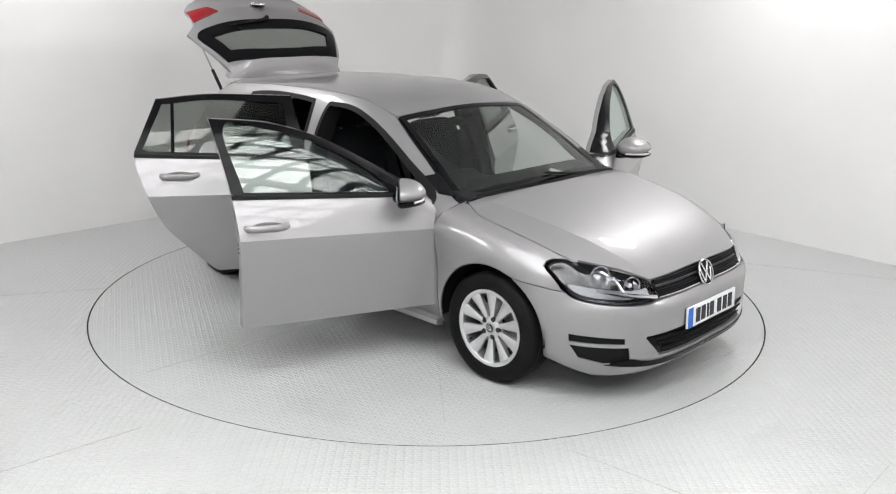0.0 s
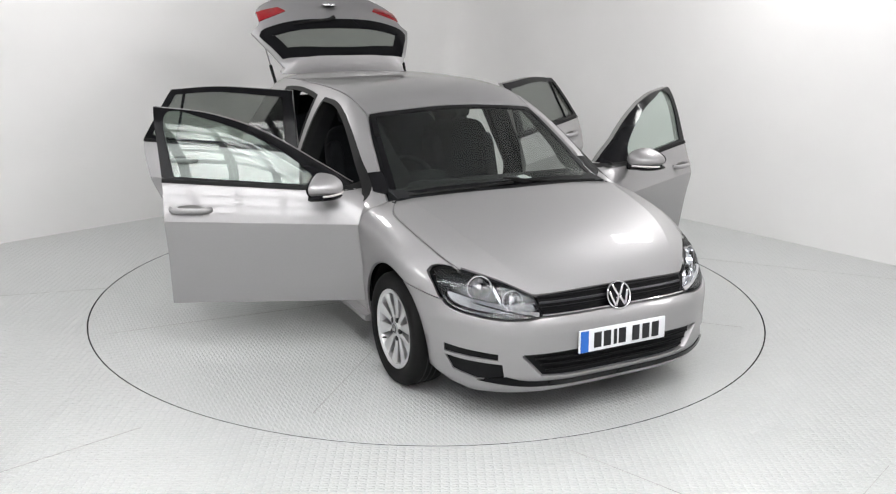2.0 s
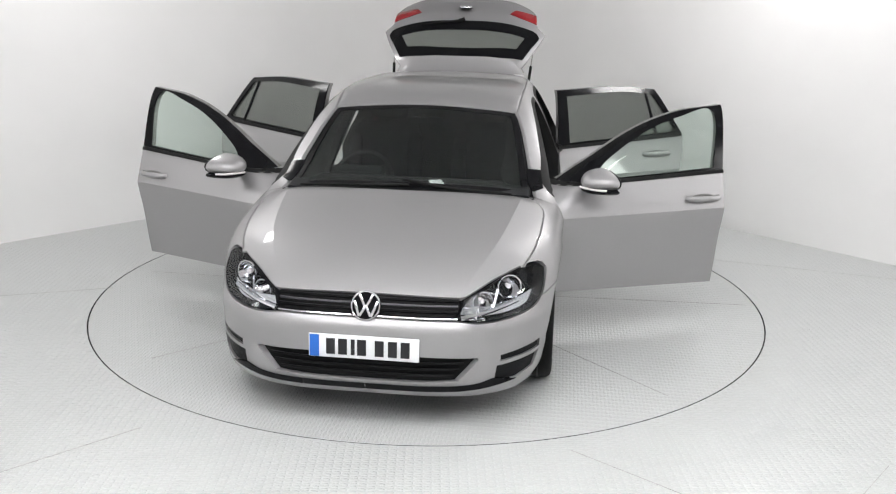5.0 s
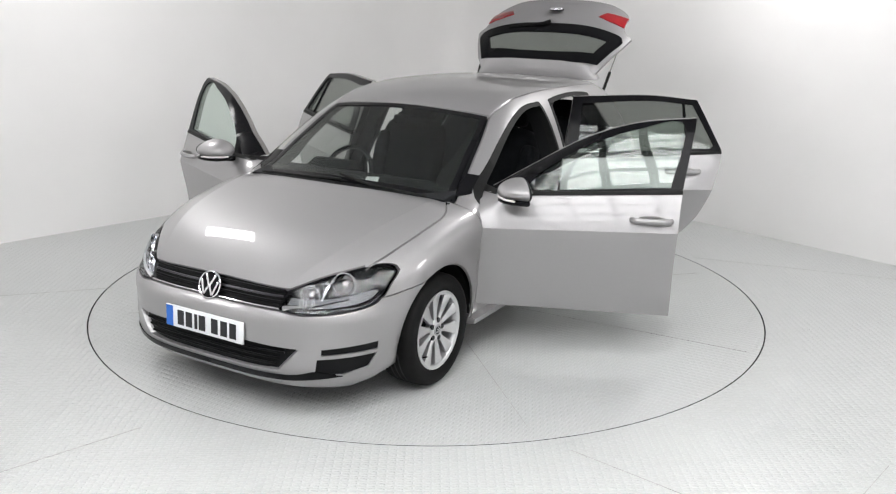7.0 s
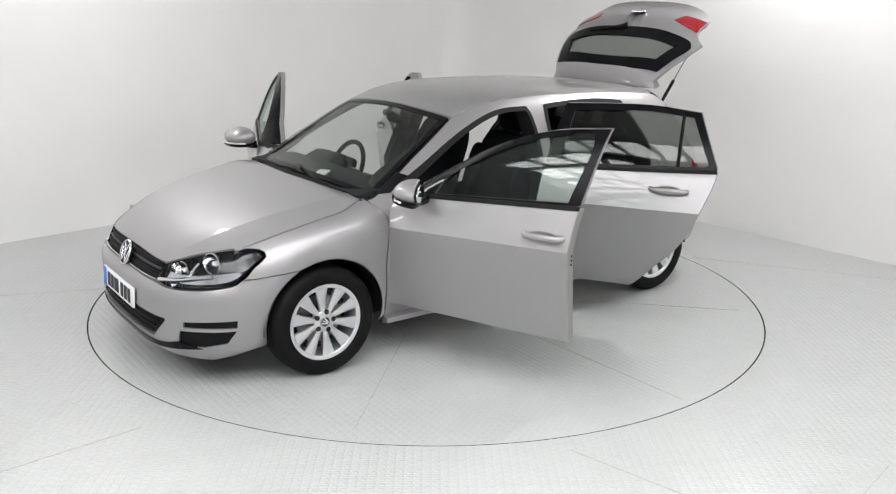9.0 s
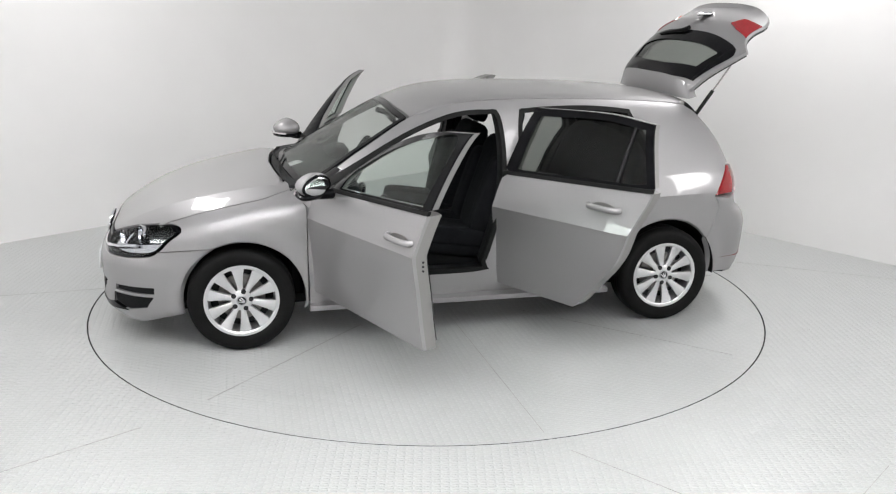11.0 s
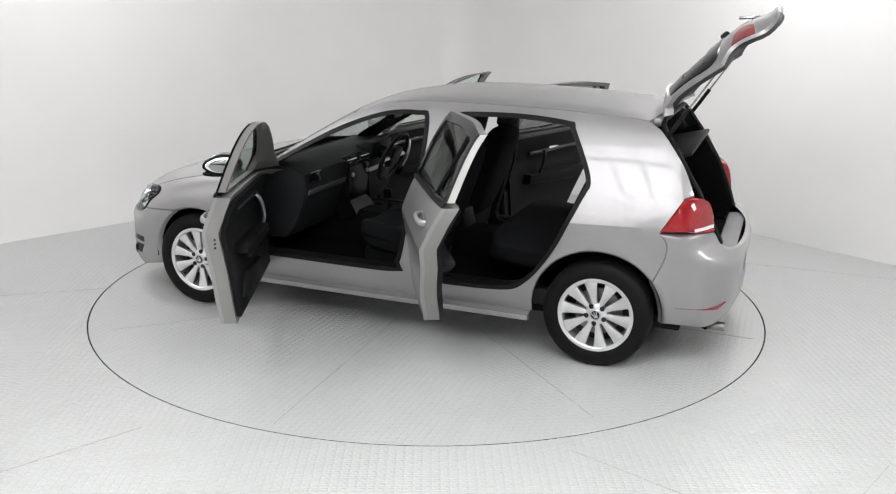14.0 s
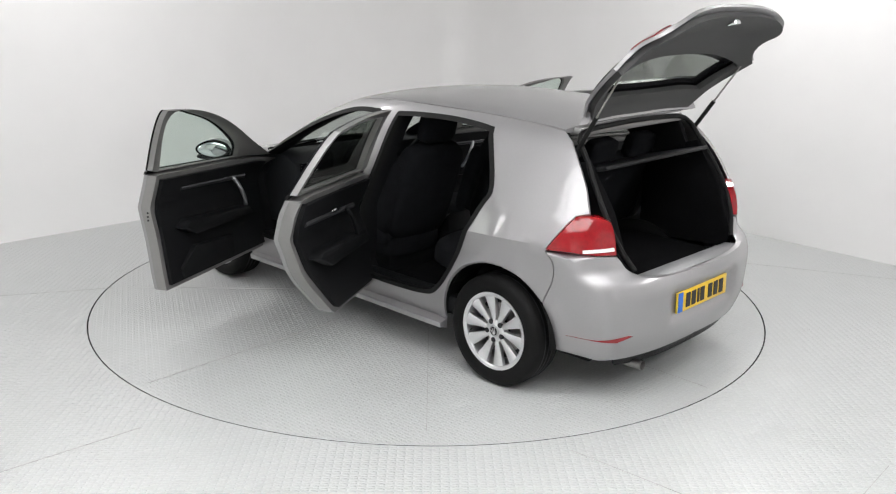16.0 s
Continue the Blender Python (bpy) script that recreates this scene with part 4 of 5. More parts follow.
def door(kind, outline, glass, side, hinge, angle):
    """A door built shut on the car's shape, then swung on its hinge."""
    front = kind == "front"
    # lower panel: the outline cut at the belt
    full = ring(outline, 0.03, sharp=(0, 3, 7, 10) if front else (0, 3, 5, 6, 11))
    bz = lambda x: belt(x) + (0.01 if front else 0.0)
    # start each run where it crosses the belt
    def run(points, keep):
        n = len(full)
        flag = [keep(p) for p in full]
        start = next(i for i in range(n) if flag[i] and not flag[i - 1])
        out = []
        i = start
        while flag[i % n]:
            out.append(full[i % n])
            i += 1
        return out
    low = run(full, lambda p: p[1] < bz(p[0]) - 0.002)
    upp = run(full, lambda p: p[1] >= bz(p[0]) + 0.004)
    close = lambda line, dz: line + [np.array((x, bz(x) + dz)) for x in np.linspace(line[-1][0], line[0][0], 26)[1:-1]]
    low_loop, up_loop = on_side(close(low, -0.002)), on_side(close(upp, 0.004))
    whole = on_side(full)
    skin = slab(low_loop, [], D_SIDE, 0.0, 0.022, 0.002, creases=[shoulder_line(*((-0.3, 1.0) if front else (-1.3, -0.1)))])
    ob = add(kind + "_door", skin, PAINT, None, "open silver %s door with dark inner trim" % kind, side, hinge)
    gl = on_side(ring(glass, 0.025, sharp=(0, 5) if front else (0, 1, 3, 4, 5)))
    add("window_frame", slab(up_loop, [gl], D_SIDE, 0.0, 0.012, 0.002), BLACK_GLOSS, ob, "gloss black window frame", side, hinge)
    add("inner_frame", slab(up_loop, [gl], D_SIDE, 0.0125, 0.048, 0.003, hole_gap=0.006), JAMB, ob, "silver painted inner frame", side, hinge)
    add("door_window", slab(gl, [], D_SIDE, 0.010, 0.0135, -0.008), GREEN if front else PRIVACY, ob, "clear green-tinted side window" if front else "dark privacy side window", side, hinge)
    add("waist_seal", slab(on_side([np.array((x, bz(x) + s)) for x, s in [(x, 0.012) for x in np.linspace(low[-1][0], low[0][0], 20)] + [(x, -0.008) for x in np.linspace(low[0][0], low[-1][0], 20)]]), [], D_SIDE, -0.005, 0.012, 0.0), RUBBER, ob, "black waist seal", side, hinge)
    # inner ring of painted steel and the dark card
    add("inner_panel", slab(low_loop, [inset_ring(low_loop, 0.075)], D_SIDE, 0.0225, 0.085, 0.003), JAMB, ob, "silver painted shut face", side, hinge)
    add("door_card", slab(inset_ring(low_loop, 0.034), [], D_SIDE, 0.03, 0.112, 0.0), PLASTIC, ob, "dark grained plastic door card", side, hinge)
    add("edge_seal", slab(whole, [inset_ring(whole, 0.012)], D_SIDE, 0.050, 0.062, 0.012), RUBBER, ob, "black rubber edge seal", side, hinge)
    cx = 0.40 if front else -0.72
    y0 = 0.80
    # pocket, arm rest, pull and release
    arm = [(cx + 0.30, 0.60), (cx + 0.26, 0.66), (cx - 0.36, 0.70), (cx - 0.42, 0.66), (cx - 0.30, 0.60)] if front else [(cx + 0.36, 0.62), (cx + 0.34, 0.69), (cx - 0.28, 0.73), (cx - 0.32, 0.70), (cx - 0.15, 0.62)]
    add("arm_rest", prism(arm, y0 - 0.105, y0 - 0.005, "y", bevel=0.02), PLASTIC, ob, "dark moulded arm rest", side, hinge)
    add("pull_bar", tube(curve([(cx + 0.27, y0 - 0.06, 0.63), (cx + 0.22, y0 - 0.085, 0.72), (cx + 0.17, y0 - 0.075, 0.82), (cx + 0.15, y0 - 0.05, 0.86)], 0.03), 0.012, 8), SATIN if front else PLASTIC, ob, "slim pull handle", side, hinge)
    add("release_lever", box(0.10, 0.014, 0.026, Matrix.Translation((cx + 0.04, y0 - 0.035, 0.875)), 0.005), CHROME, ob, "chrome release lever", side, hinge)
    add("trim_strip", tube([(cx + 0.30, y0 - 0.028, 0.845), (cx, y0 - 0.03, 0.866), (cx - 0.36, y0 - 0.034, 0.888)], 0.016, 8), SATIN_DARK, ob, "dark grey trim strip", side, hinge)
    if front:
        add("speaker", lathe([(0.085, 0.0), (0.085, -0.012), (0.075, -0.02), (0.001, -0.024)], 28, "y", m=Matrix.Translation((0.62, y0 - 0.03, 0.47))), RUBBER, ob, "round speaker grille", side, hinge)
        add("door_pocket", prism([(0.50, 0.36), (0.48, 0.50), (0.10, 0.53), (-0.04, 0.42), (-0.03, 0.36)], y0 - 0.085, y0 - 0.01, "y", bevel=0.015), PLASTIC, ob, "dark door pocket", side, hinge)
        handle(ob, -0.03, surface_y(-0.03, 0.864), 0.864, side, hinge)
        wing_mirror(ob, side, hinge)
        lx, lz = -0.147, 0.66
    else:
        handle(ob, -0.97, surface_y(-0.97, 0.935), 0.935, side, hinge)
        bar = on_side([(-1.00, 1.065), (-0.985, 1.34)])
        add("window_divider", tube(curve(bar), 0.010, 8), BLACK_GLOSS, ob, "slim window divider", side, hinge)
        lx, lz = -1.03, 0.66
    add("door_latch", box(0.03, 0.045, 0.085, Matrix.Translation((lx, 0.825, lz)), 0.006), BLACK_GLOSS, ob, "black door latch", side, hinge)
    for k in (0, 1, 2):
        add("screw", lathe([(0.006, 0.0), (0.006, 0.004), (0.001, 0.005)], 8, "x", m=Matrix.Translation((lx - 0.02, 0.835, lz + 0.07 + 0.022 * k)) @ Matrix.Rotation(math.pi, 4, "Z")), INK, ob, "", side, hinge)
    ob.matrix_basis = pose(hinge[0], hinge[1] * side, hinge[2], 0, 0, -angle * side)
    return ob


def build_doors():
    door("front", DOOR_F, GLASS_F, 1, (0.90, 0.845, 0.0), 67.0)
    door("front", DOOR_F, GLASS_F, -1, (0.90, 0.845, 0.0), 67.0)
    door("rear", DOOR_R, GLASS_R, 1, (-0.19, 0.855, 0.0), 61.5)
    door("rear", DOOR_R, GLASS_R, -1, (-0.19, 0.855, 0.0), 61.5)


# tailgate outline seen from behind (y, z)
def build_tailgate():
    hx, hz, angle = -1.551, 1.365, 105.5
    H = (hx, 0.0, hz)
    D = unit(-0.80, 0, 0.60)
    half = [(0.0, 0.695), (0.25, 0.697), (0.44, 0.705), (0.545, 0.735), (0.60, 0.80), (0.612, 0.945), (0.688, 0.998), (0.635, 1.13), (0.565, 1.27)]
    low = on_rear(curve(half, sharp=(6,)))
    top = on_top(curve([(-1.60, 0.50), (-1.575, 0.45), (-1.58, 0.2), (-1.58, 0.0)]))
    right = np.concatenate([low, top])
    loop = np.concatenate([right, (right[::-1] * np.array([1, -1, 1]))[1:-1]])
    win = [(0.0, 1.03), (0.30, 1.033), (0.57, 1.045), (0.605, 1.07), (0.545, 1.19), (0.495, 1.28), (0.20, 1.31), (0.0, 1.315)]
    wr = on_rear(curve(win, sharp=(2, 5)))
    wl = np.concatenate([wr, (wr[::-1] * np.array([1, -1, 1]))[1:-1]])
    tg = add("tailgate", slab(loop, [wl], D, 0.0, 0.02, 0.003), PAINT, None, "raised silver tailgate with a dark rear window", 1, H)
    border = inset_ring(wl, -0.03, D)
    gi = inset_ring(wl, 0.065, D)
    add("window_border", slab(border, [gi], D, -0.004, 0.012, 0.0), BLACK_GLOSS, tg, "gloss black window border", 1, H)
    add("rear_window", slab(wl, [], D, 0.004, 0.008, -0.004), PRIVACY, tg, "dark privacy rear window", 1, H)
    add("inner_trim", slab(loop, [wl], D, 0.022, 0.055, 0.03, hole_gap=-0.02), mat("grey_tailgate_trim", (0.045, 0.045, 0.045), 0.6, vary=0.1, scale=60.0, bump=0.3, bump_scale=400.0), tg, "dark grey inner trim", 1, H)
    # roof spoiler over the window
    a = on_top(curve([(-1.575, 0.0), (-1.575, 0.25), (-1.57, 0.45), (-1.565, 0.53)]))
    b = a + np.stack([-0.135 + 0.05 * (a[:, 1] / 0.53) ** 4, 0 * a[:, 1], -0.028 - 0.01 * (a[:, 1] / 0.53) ** 4], 1)
    b[:, 1] *= 0.91
    bm = bmesh.new()
    A = np.concatenate([a[::-1] * np.array([1, -1, 1]), a[1:]])
    B = np.concatenate([b[::-1] * np.array([1, -1, 1]), b[1:]])
    rows = [A + [0.0, 0, 0.004], 0.5 * (A + B) + [0, 0, 0.010], B, B + [0.01, 0, -0.012], 0.5 * (A + B) + [0, 0, -0.035], A + [0, 0, -0.05]]
    vv = [[bm.verts.new(p) for p in r] for r in rows]
    for p, q in zip(vv, vv[1:] + vv[:1]):
        for i in range(len(p) - 1):
            bm.faces.new((p[i], p[i + 1], q[i + 1], q[i]))
    for i in (0, -1):
        bm.faces.new([r[i] for r in vv])
    add("spoiler", bm, PAINT, tg, "silver roof spoiler", 1, H)
    lamp = on_rear(ring([(0.600, 0.815), (0.608, 0.945), (0.47, 0.93), (0.375, 0.905), (0.42, 0.825)], 0.02, smooth=False))
    for side in (1, -1):
        add("tail_lamp_inner", slab(lamp, [], D_REAR, -0.006, 0.02, 0.002, grid=0.03), RED, tg, "red inner tail lamp", side, (hx, 0, hz))
    bg = badge("badge", (-1.965 - hx, 0, 0.865 - hz), 0.058, -12, tg, back=True)
    add("number_recess", slab(on_rear(ring([(-0.2, 0.70), (0.2, 0.70), (0.2, 0.73), (-0.2, 0.73)], 0.03, smooth=False)), [], D_BACK, -0.002, 0.01), PAINT, tg, "", 1, H)
    # rear wiper
    add("wiper_arm", tube([(-1.91, 0.0, 1.0), (-1.905, -0.05, 1.03), (-1.885, -0.25, 1.045), (-1.87, -0.36, 1.05)], [0.02, 0.012, 0.008, 0.006], 8), RUBBER, tg, "black rear wiper", 1, H)
    add("lock_catch", box(0.035, 0.06, 0.05, Matrix.Translation((-1.93, 0.0, 0.735)), 0.006), CHROME, tg, "metal lock catch", 1, H)
    tg.matrix_basis = pose(hx, 0, hz, 0, angle, 0)
    # gas struts between the body and the raised tailgate
    for side in (1, -1):
        foot = Vector((-1.585, 0.565 * side, 1.27))
        top_p = Vector((-1.825, 0.60 * side, 1.645))
        mid = foot.lerp(top_p, 0.45)
        st = part("gas_strut", tube([foot, mid], 0.012, 10), RUBBER, CAR, "black gas strut holding the tailgate")
        part("piston_rod", tube([mid, top_p], 0.005, 8), STEEL, st, "thin steel rod")


def wheel(hx, side):
    r = 0.303
    y = 0.0
    prof = [(0.205, 0.085), (0.225, 0.100), (0.265, 0.104), (0.288, 0.096), (0.299, 0.080), (0.303, 0.055), (0.303, -0.06), (0.297, -0.085), (0.27, -0.10), (0.21, -0.085)]
    tyre = part("wheel", lathe(prof, 64, "y", closed=True), TYRE, CAR, "black tyre on a ten-spoke silver alloy wheel")
    for rr, yy in ((0.303, 0.03), (0.303, 0.0), (0.303, -0.03)):
        part("tread_groove", lathe([(rr + 0.0006, yy - 0.004), (rr + 0.0006, yy + 0.004), (rr - 0.002, yy + 0.004), (rr - 0.002, yy - 0.004)], 64, "y", closed=True), INK, tyre)
    part("rim", lathe([(0.198, 0.094), (0.212, 0.094), (0.212, 0.080), (0.20, 0.074), (0.190, 0.06), (0.185, -0.08), (0.178, -0.08), (0.183, 0.06), (0.190, 0.088)], 64, "y", closed=True), ALLOY, tyre, "silver alloy rim")
    part("brake_disc", lathe([(0.135, 0.01), (0.135, -0.01), (0.05, -0.01), (0.05, 0.01)], 40, "y", closed=True), STEEL, tyre, "brake disc")
    part("rim_back", lathe([(0.182, -0.02), (0.182, -0.03), (0.02, -0.03), (0.02, -0.02)], 40, "y", closed=True), INK, tyre)
    for k in range(10):
        a = 36 * k + 18
        # each spoke: narrow at the hub, wide at the rim, with a ridge
        bm = bmesh.new()
        sec = []
        for rad, wid, yy, th in ((0.035, 0.012, 0.074, 0.03), (0.09, 0.0165, 0.075, 0.028), (0.15, 0.027, 0.081, 0.024), (0.199, 0.038, 0.087, 0.02)):
            sec.append([bm.verts.new(p) for p in ((-wid, yy - th, rad), (-wid, yy - 0.003, rad), (-wid * 0.45, yy + 0.002, rad), (wid * 0.45, yy + 0.002, rad), (wid, yy - 0.003, rad), (wid, yy - th, rad))])
        for p, q in zip(sec, sec[1:]):
            for i in range(6):
                bm.faces.new((p[i], p[(i + 1) % 6], q[(i + 1) % 6], q[i]))
        bm.faces.new(sec[0])
        bm.faces.new(sec[-1])
        bmesh.ops.rotate(bm, matrix=Matrix.Rotation(radians(a), 3, "Y"), verts=bm.verts)
        part("spoke", bm, ALLOY, tyre)
    part("hub", lathe([(0.062, 0.04), (0.062, 0.072), (0.055, 0.078), (0.034, 0.080), (0.001, 0.080)], 36, "y"), ALLOY, tyre, "silver hub")
    part("centre_cap", lathe([(0.031, 0.078), (0.031, 0.083), (0.027, 0.086), (0.001, 0.086)], 28, "y"), SATIN, tyre, "round silver centre cap")
    part("cap_disc", lathe([(0.024, 0.086), (0.023, 0.0875), (0.001, 0.0875)], 24, "y"), INK, tyre)
    for k in range(3):
        part("cap_stroke", box(0.006, 0.002, 0.036, Matrix.Translation((-0.01 + 0.01 * k, 0.0885, 0)) @ Matrix.Rotation(radians(-18 + 18 * k), 4, "Y")), CHROME, tyre)
    for k in range(5):
        a = radians(72 * k)
        m = Matrix.Translation((0.052 * math.sin(a), 0.0, 0.052 * math.cos(a)))
        part("bolt", lathe([(0.014, 0.070), (0.014, 0.0815), (0.001, 0.0815)], 12, "y", m=m), INK, tyre, "dark wheel bolt")
    part("valve", tube([(0.165, 0.07, 0.05), (0.155, 0.095, 0.048)], 0.004, 6), RUBBER, tyre)
    tyre.matrix_basis = pose(hx, 0.765 * side, r, 0, random.uniform(0, 70), 0 if side > 0 else 180)
    return tyre


def soft_block(sx, sy, sz, m, puff=0.5, n=7):
    """A rounded cushion."""
    bm = bmesh.new()
    bmesh.ops.create_cube(bm, size=2.0)
    bmesh.ops.subdivide_edges(bm, edges=bm.edges[:], cuts=n, use_grid_fill=True)
    for v in bm.verts:
        p = np.array(v.co)
        e = 5.0
        k = (np.abs(p) ** e).sum() ** (1 / e)
        q = p / k
        v.co = Vector((q[0] * sx / 2, q[1] * sy / 2, q[2] * sz / 2))
    bmesh.ops.transform(bm, matrix=m, verts=bm.verts)
    return bm


def seat(x, y):
    s = part("front_seat", soft_block(0.52, 0.50, 0.17, pose(x, y, 0.50, 0, -8, 0)), CLOTH, CAR, "dark cloth front seat with a head rest")
    part("seat_base", box(0.46, 0.42, 0.18, pose(x, y, 0.36), 0.03), PLASTIC, s, "dark plastic seat base")
    part("backrest", soft_block(0.15, 0.50, 0.64, pose(x - 0.30, y, 0.83, 0, -19, 0)), CLOTH, s, "dark cloth backrest")
    for k in (1, -1):
        part("bolster", soft_block(0.15, 0.10, 0.50, pose(x - 0.24, y + 0.21 * k, 0.80, 0, -19, 0)), CLOTH, s)
        part("cushion_bolster", soft_block(0.46, 0.09, 0.12, pose(x, y + 0.215 * k, 0.56, 0, -8, 0)), CLOTH, s)
        part("headrest_post", tube([(x - 0.385, y + 0.07 * k, 1.08), (x - 0.42, y + 0.07 * k, 1.19)], 0.007, 8), CHROME, s, "chrome head rest post")
    part("headrest", soft_block(0.10, 0.27, 0.19, pose(x - 0.425, y, 1.235, 0, -14, 0)), CLOTH, s, "dark cloth head rest")
    part("belt_buckle", box(0.03, 0.03, 0.12, pose(x - 0.2, y - 0.26 * (1 if y > 0 else -1), 0.56, 0, -30, 0), 0.006), PLASTIC, s)
    return s


def build_interior():
    # floor pan and bulkheads close the cabin from below
    tub = part("cabin_floor", box(2.75, 1.46, 0.05, pose(-0.42, 0, 0.29), 0.01), CARPET, CAR, "black cabin carpet")
    part("bulkhead", box(0.05, 1.46, 0.62, pose(1.0, 0, 0.60), 0.01), CARPET, tub)
    part("underbody", box(3.5, 1.20, 0.06, pose(0.0, 0, 0.215), 0.01), RUBBER, tub, "dark underbody")
    part("tunnel", box(1.7, 0.24, 0.22, pose(0.10, 0, 0.40), 0.04), CARPET, tub)
    part("engine_block", box(0.85, 1.02, 0.46, pose(1.47, 0, 0.46), 0.03), RUBBER, tub, "dark engine bay")
    for side in (1, -1):
        part("sill_trim", box(2.0, 0.09, 0.10, pose(-0.12, 0.765 * side, 0.35), 0.02), PLASTIC, tub, "dark sill trim")
    for y in (0.37, -0.37):
        seat(0.02, y)
    # rear bench
    b = part("rear_bench", soft_block(0.52, 1.28, 0.18, pose(-0.82, 0, 0.52, 0, -8, 0)), CLOTH, CAR, "dark cloth rear bench")
    part("backrest", soft_block(0.16, 1.30, 0.62, pose(-1.16, 0, 0.83, 0, -24, 0)), CLOTH, b, "dark cloth bench backrest")
    for y in (0.40, 0.0, -0.40):
        part("headrest", soft_block(0.09, 0.25, 0.15, pose(-1.33, y, 1.165, 0, -18, 0)), CLOTH, b, "dark cloth head rest")
    # dashboard
    prof = [(1.02, 0.93), (0.86, 0.955), (0.70, 0.945), (0.60, 0.90), (0.585, 0.82), (0.62, 0.70), (0.66, 0.58), (0.74, 0.48), (0.98, 0.46)]
    d = part("dashboard", prism(prof, -0.70, 0.70, "y", bevel=0.02), DASH, CAR, "dark dashboard with satin trim and round vents")
    part("trim_strip", box(0.012, 1.30, 0.035, pose(0.60, 0, 0.775, 0, -14, 0), 0.004), SATIN, d, "satin silver strip")
    part("centre_console", prism([(0.62, 0.92), (0.555, 0.86), (0.575, 0.62), (0.50, 0.52), (0.66, 0.46), (0.74, 0.9)], -0.15, 0.15, "y", bevel=0.012), BLACK_GLOSS, d, "gloss black centre panel with controls")
    part("display", box(0.008, 0.19, 0.10, pose(0.567, 0, 0.80, 0, -6, 0), 0.003), INK, d, "dark touch display")
    for k in (-1, 1):
        part("control_knob", lathe([(0.016, 0.0), (0.016, 0.02), (0.001, 0.022)], 16, "x", m=pose(0.572, 0.11 * k, 0.80, 0, 0, 180)), SATIN, d)
    for y in (-0.60, -0.10, 0.10, 0.60):
        part("vent", box(0.02, 0.13, 0.06, pose(0.585, y, 0.875, 0, -8, 0), 0.008), BLACK_GLOSS, d, "black air vent")
        part("vent_frame", tube([(0.575, y - 0.065, 0.845), (0.577, y + 0.065, 0.845), (0.57, y + 0.065, 0.905), (0.57, y - 0.065, 0.905)], 0.004, 6, closed=True), CHROME, d, "chrome vent edge")
    part("binnacle", prism([(0.72, 0.94), (0.62, 0.985), (0.55, 0.975), (0.58, 0.85), (0.7, 0.85)], -0.53, -0.21, "y", bevel=0.02), DASH, d, "instrument hood")
    part("paper_slip", box(0.10, 0.075, 0.002, pose(0.955, 0.17, 0.964, 0, 12, 25)), PAPER, d, "white slip of paper on the dashboard")
    part("gear_console", prism([(0.62, 0.46), (0.60, 0.55), (0.30, 0.56), (-0.05, 0.53), (-0.25, 0.62), (-0.30, 0.40), (0.6, 0.40)], -0.11, 0.11, "y", bevel=0.02), PLASTIC, d, "dark centre console")
    part("gear_lever", tube([(0.36, 0, 0.55), (0.35, 0, 0.64)], [0.03, 0.012], 12), RUBBER, d)
    part("gear_knob", soft_block(0.05, 0.045, 0.065, pose(0.345, 0, 0.67)), BLACK_GLOSS, d, "black gear knob")
    # steering wheel on the right-hand side
    m = pose(0.47, -0.37, 0.86, 0, -24, 0)
    n = 40
    sw = part("steering_wheel", tube([m @ Vector((0, 0.185 * math.cos(2 * math.pi * i / n), 0.185 * math.sin(2 * math.pi * i / n))) for i in range(n)], 0.016, 10, closed=True), DASH, CAR, "dark leather three-spoke steering wheel")
    part("boss", soft_block(0.05, 0.17, 0.15, m), DASH, sw)
    for a in (0, 180, 270):
        e = Vector((0, 0.18 * math.cos(radians(a)), 0.18 * math.sin(radians(a))))
        part("spoke", tube([m @ (e * 0.35), m @ e], 0.016, 8), SATIN, sw, "satin trimmed spoke")
    part("column", tube([m @ Vector((0.02, 0, 0)), m @ Vector((0.22, 0, -0.03))], 0.05, 12), DASH, sw)
    # mirror, wipers
    rm = part("rear_view_mirror", box(0.03, 0.23, 0.065, pose(0.30, 0, 1.225, 0, 12, 0), 0.015), BLACK_GLOSS, CAR, "black rear-view mirror")
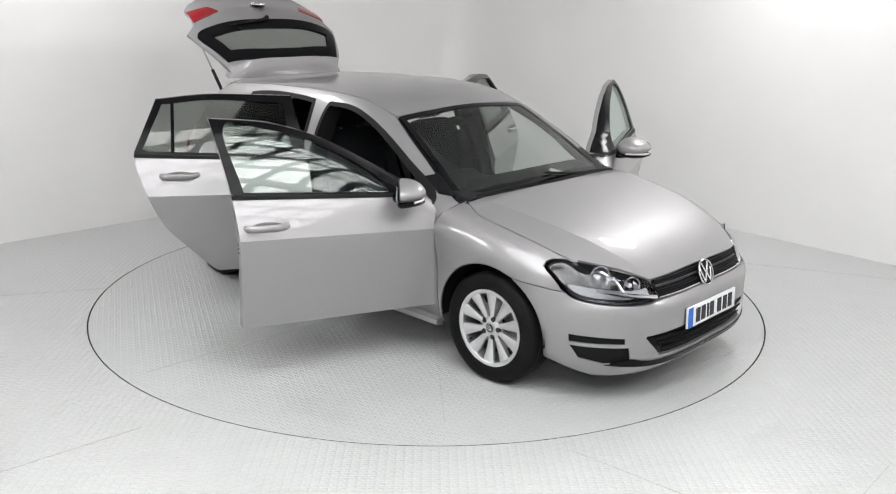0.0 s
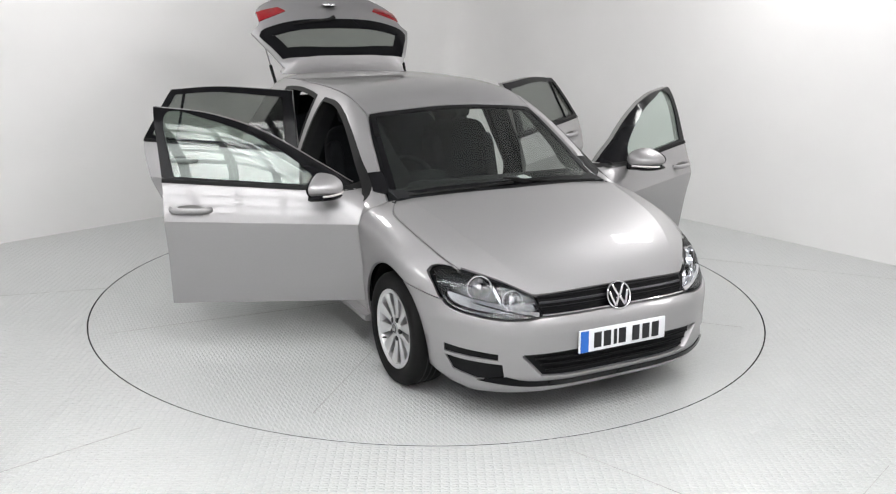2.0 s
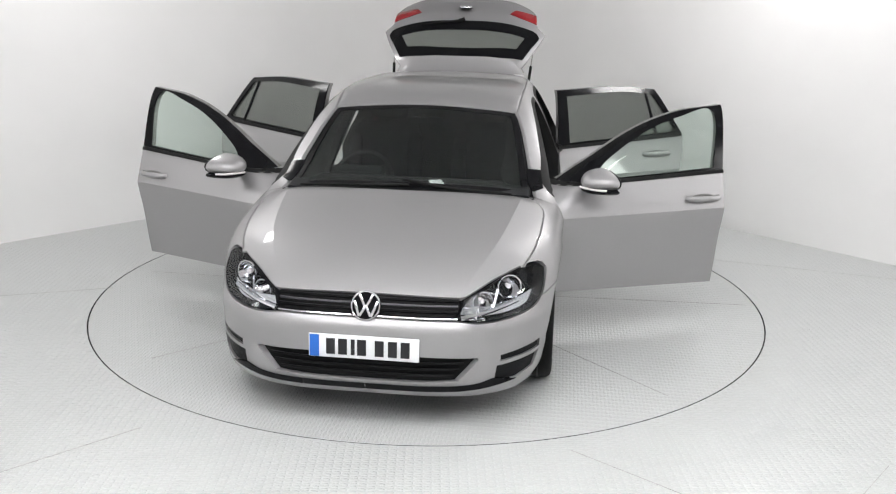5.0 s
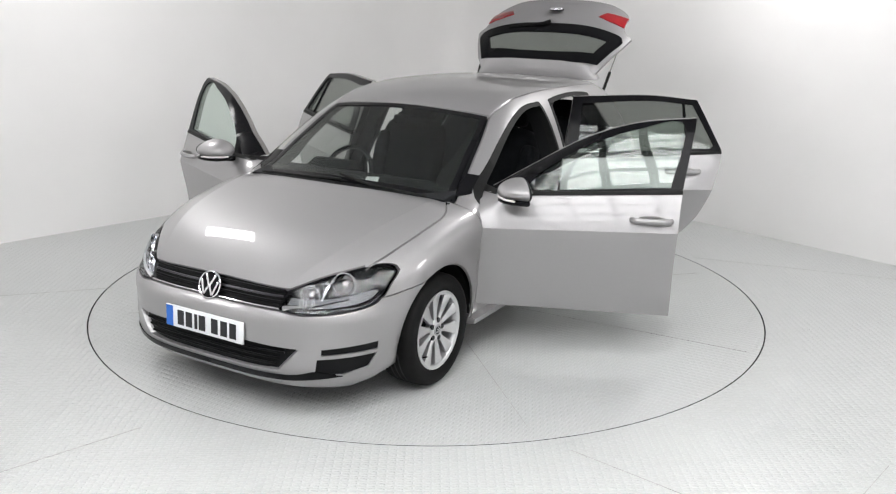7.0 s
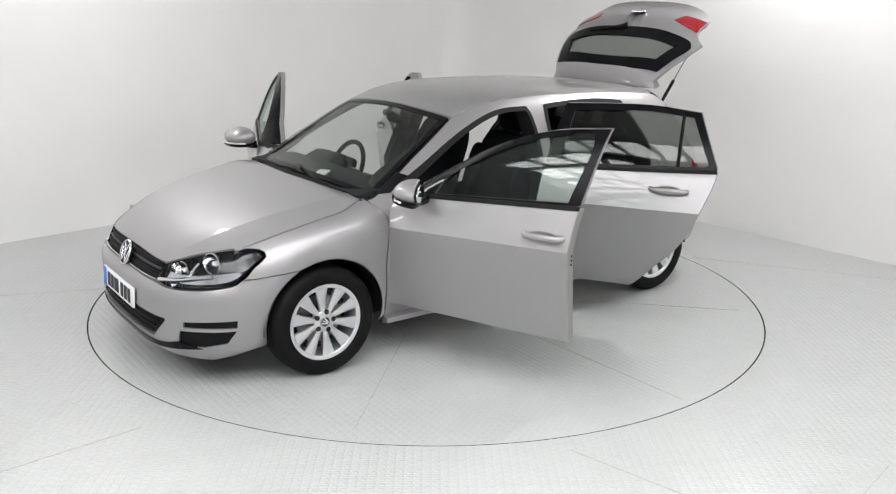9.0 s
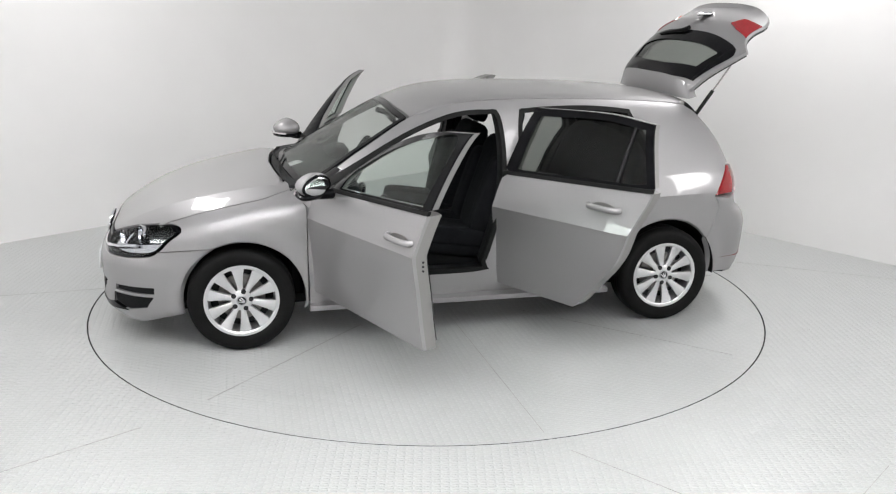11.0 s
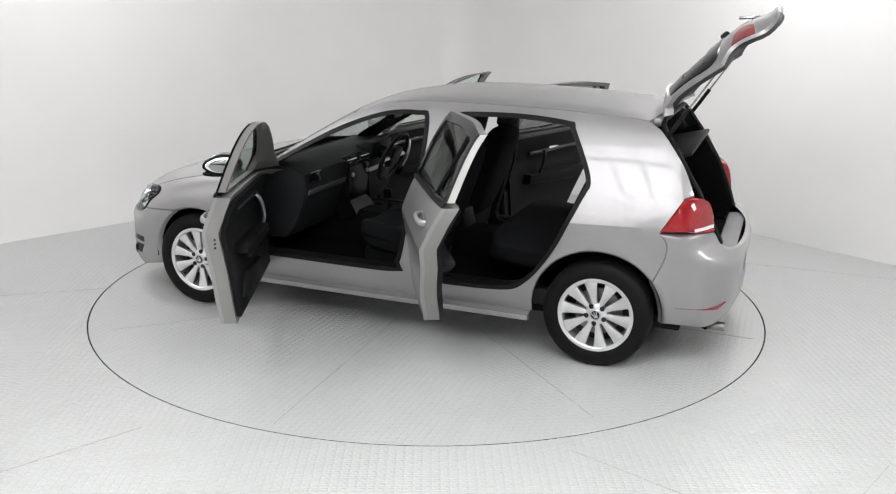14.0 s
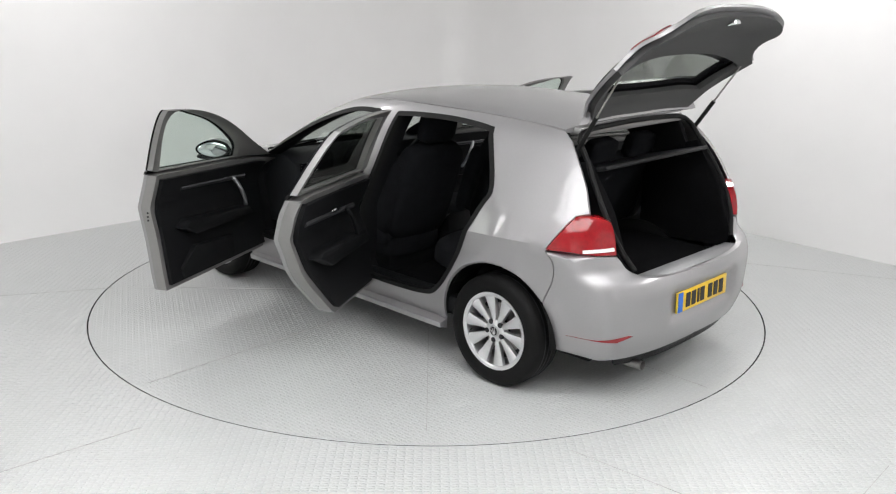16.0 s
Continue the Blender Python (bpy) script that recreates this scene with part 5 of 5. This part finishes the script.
    part("mirror_stem", tube([(0.32, 0, 1.25), (0.40, 0, 1.275)], 0.018, 8), BLACK_GLOSS, rm)
    for y0, y1 in ((-0.62, 0.02), (-0.02, 0.60)):
        p = on_top(curve([(1.045, y1), (1.055, (y0 + y1) / 2), (1.0, y0)], 0.05)) + np.array([0, 0, 0.012])
        w = part("windscreen_wiper", tube(p, 0.007, 6), RUBBER, CAR, "black wiper resting below the windscreen")
    # luggage space
    bt = part("boot_floor", box(0.66, 0.98, 0.03, pose(-1.58, 0, 0.595), 0.008), CARPET, CAR, "black boot carpet")
    for side in (1, -1):
        part("boot_side", prism([(-1.30, 0.60), (-1.88, 0.62), (-1.91, 0.70), (-1.80, 0.98), (-1.64, 1.22), (-1.30, 1.10)], 0.52 * side, 0.58 * side, "y", bevel=0.01), CARPET, bt, "dark boot side trim")
        part("pillar_trim", prism([(-1.25, 1.05), (-1.62, 1.10), (-1.50, 1.34), (-1.12, 1.34)], 0.52 * side, 0.56 * side, "y", bevel=0.01), PLASTIC, bt, "dark pillar trim")
    part("parcel_shelf", box(0.46, 1.02, 0.022, pose(-1.50, 0, 1.13, 0, 14, 0), 0.006), PLASTIC, bt, "dark parcel shelf")
    fr = [(-1.92, 0.50, 0.70), (-1.87, 0.57, 0.82), (-1.78, 0.60, 1.0), (-1.64, 0.56, 1.22), (-1.56, 0.51, 1.335), (-1.565, 0.2, 1.365)]
    fr = fr + [(x, -y, z) for x, y, z in fr[::-1]]
    part("boot_seal", tube(curve(fr, 0.05), 0.014, 8), RUBBER, bt, "black rubber boot seal")
    part("roof_cross_member", box(0.10, 1.0, 0.05, pose(-1.50, 0, 1.345), 0.015), JAMB, bt, "painted frame over the boot")


build_body()
build_doors()
build_tailgate()
for hx in (FRONT_HUB, REAR_HUB):
    for side in (1, -1):
        wheel(hx, side)
build_interior()


def motions():
    table, car = [], []
    for t, a in TURN:
        m = pose(0, 0, 0, 0, 0, a)
        table.append((t, m))
        car.append((t, m @ Matrix.Translation((CAR_X, CAR_Y, 0.0))))
    walk(TURNTABLE, table)
    walk(CAR, car)


motions()
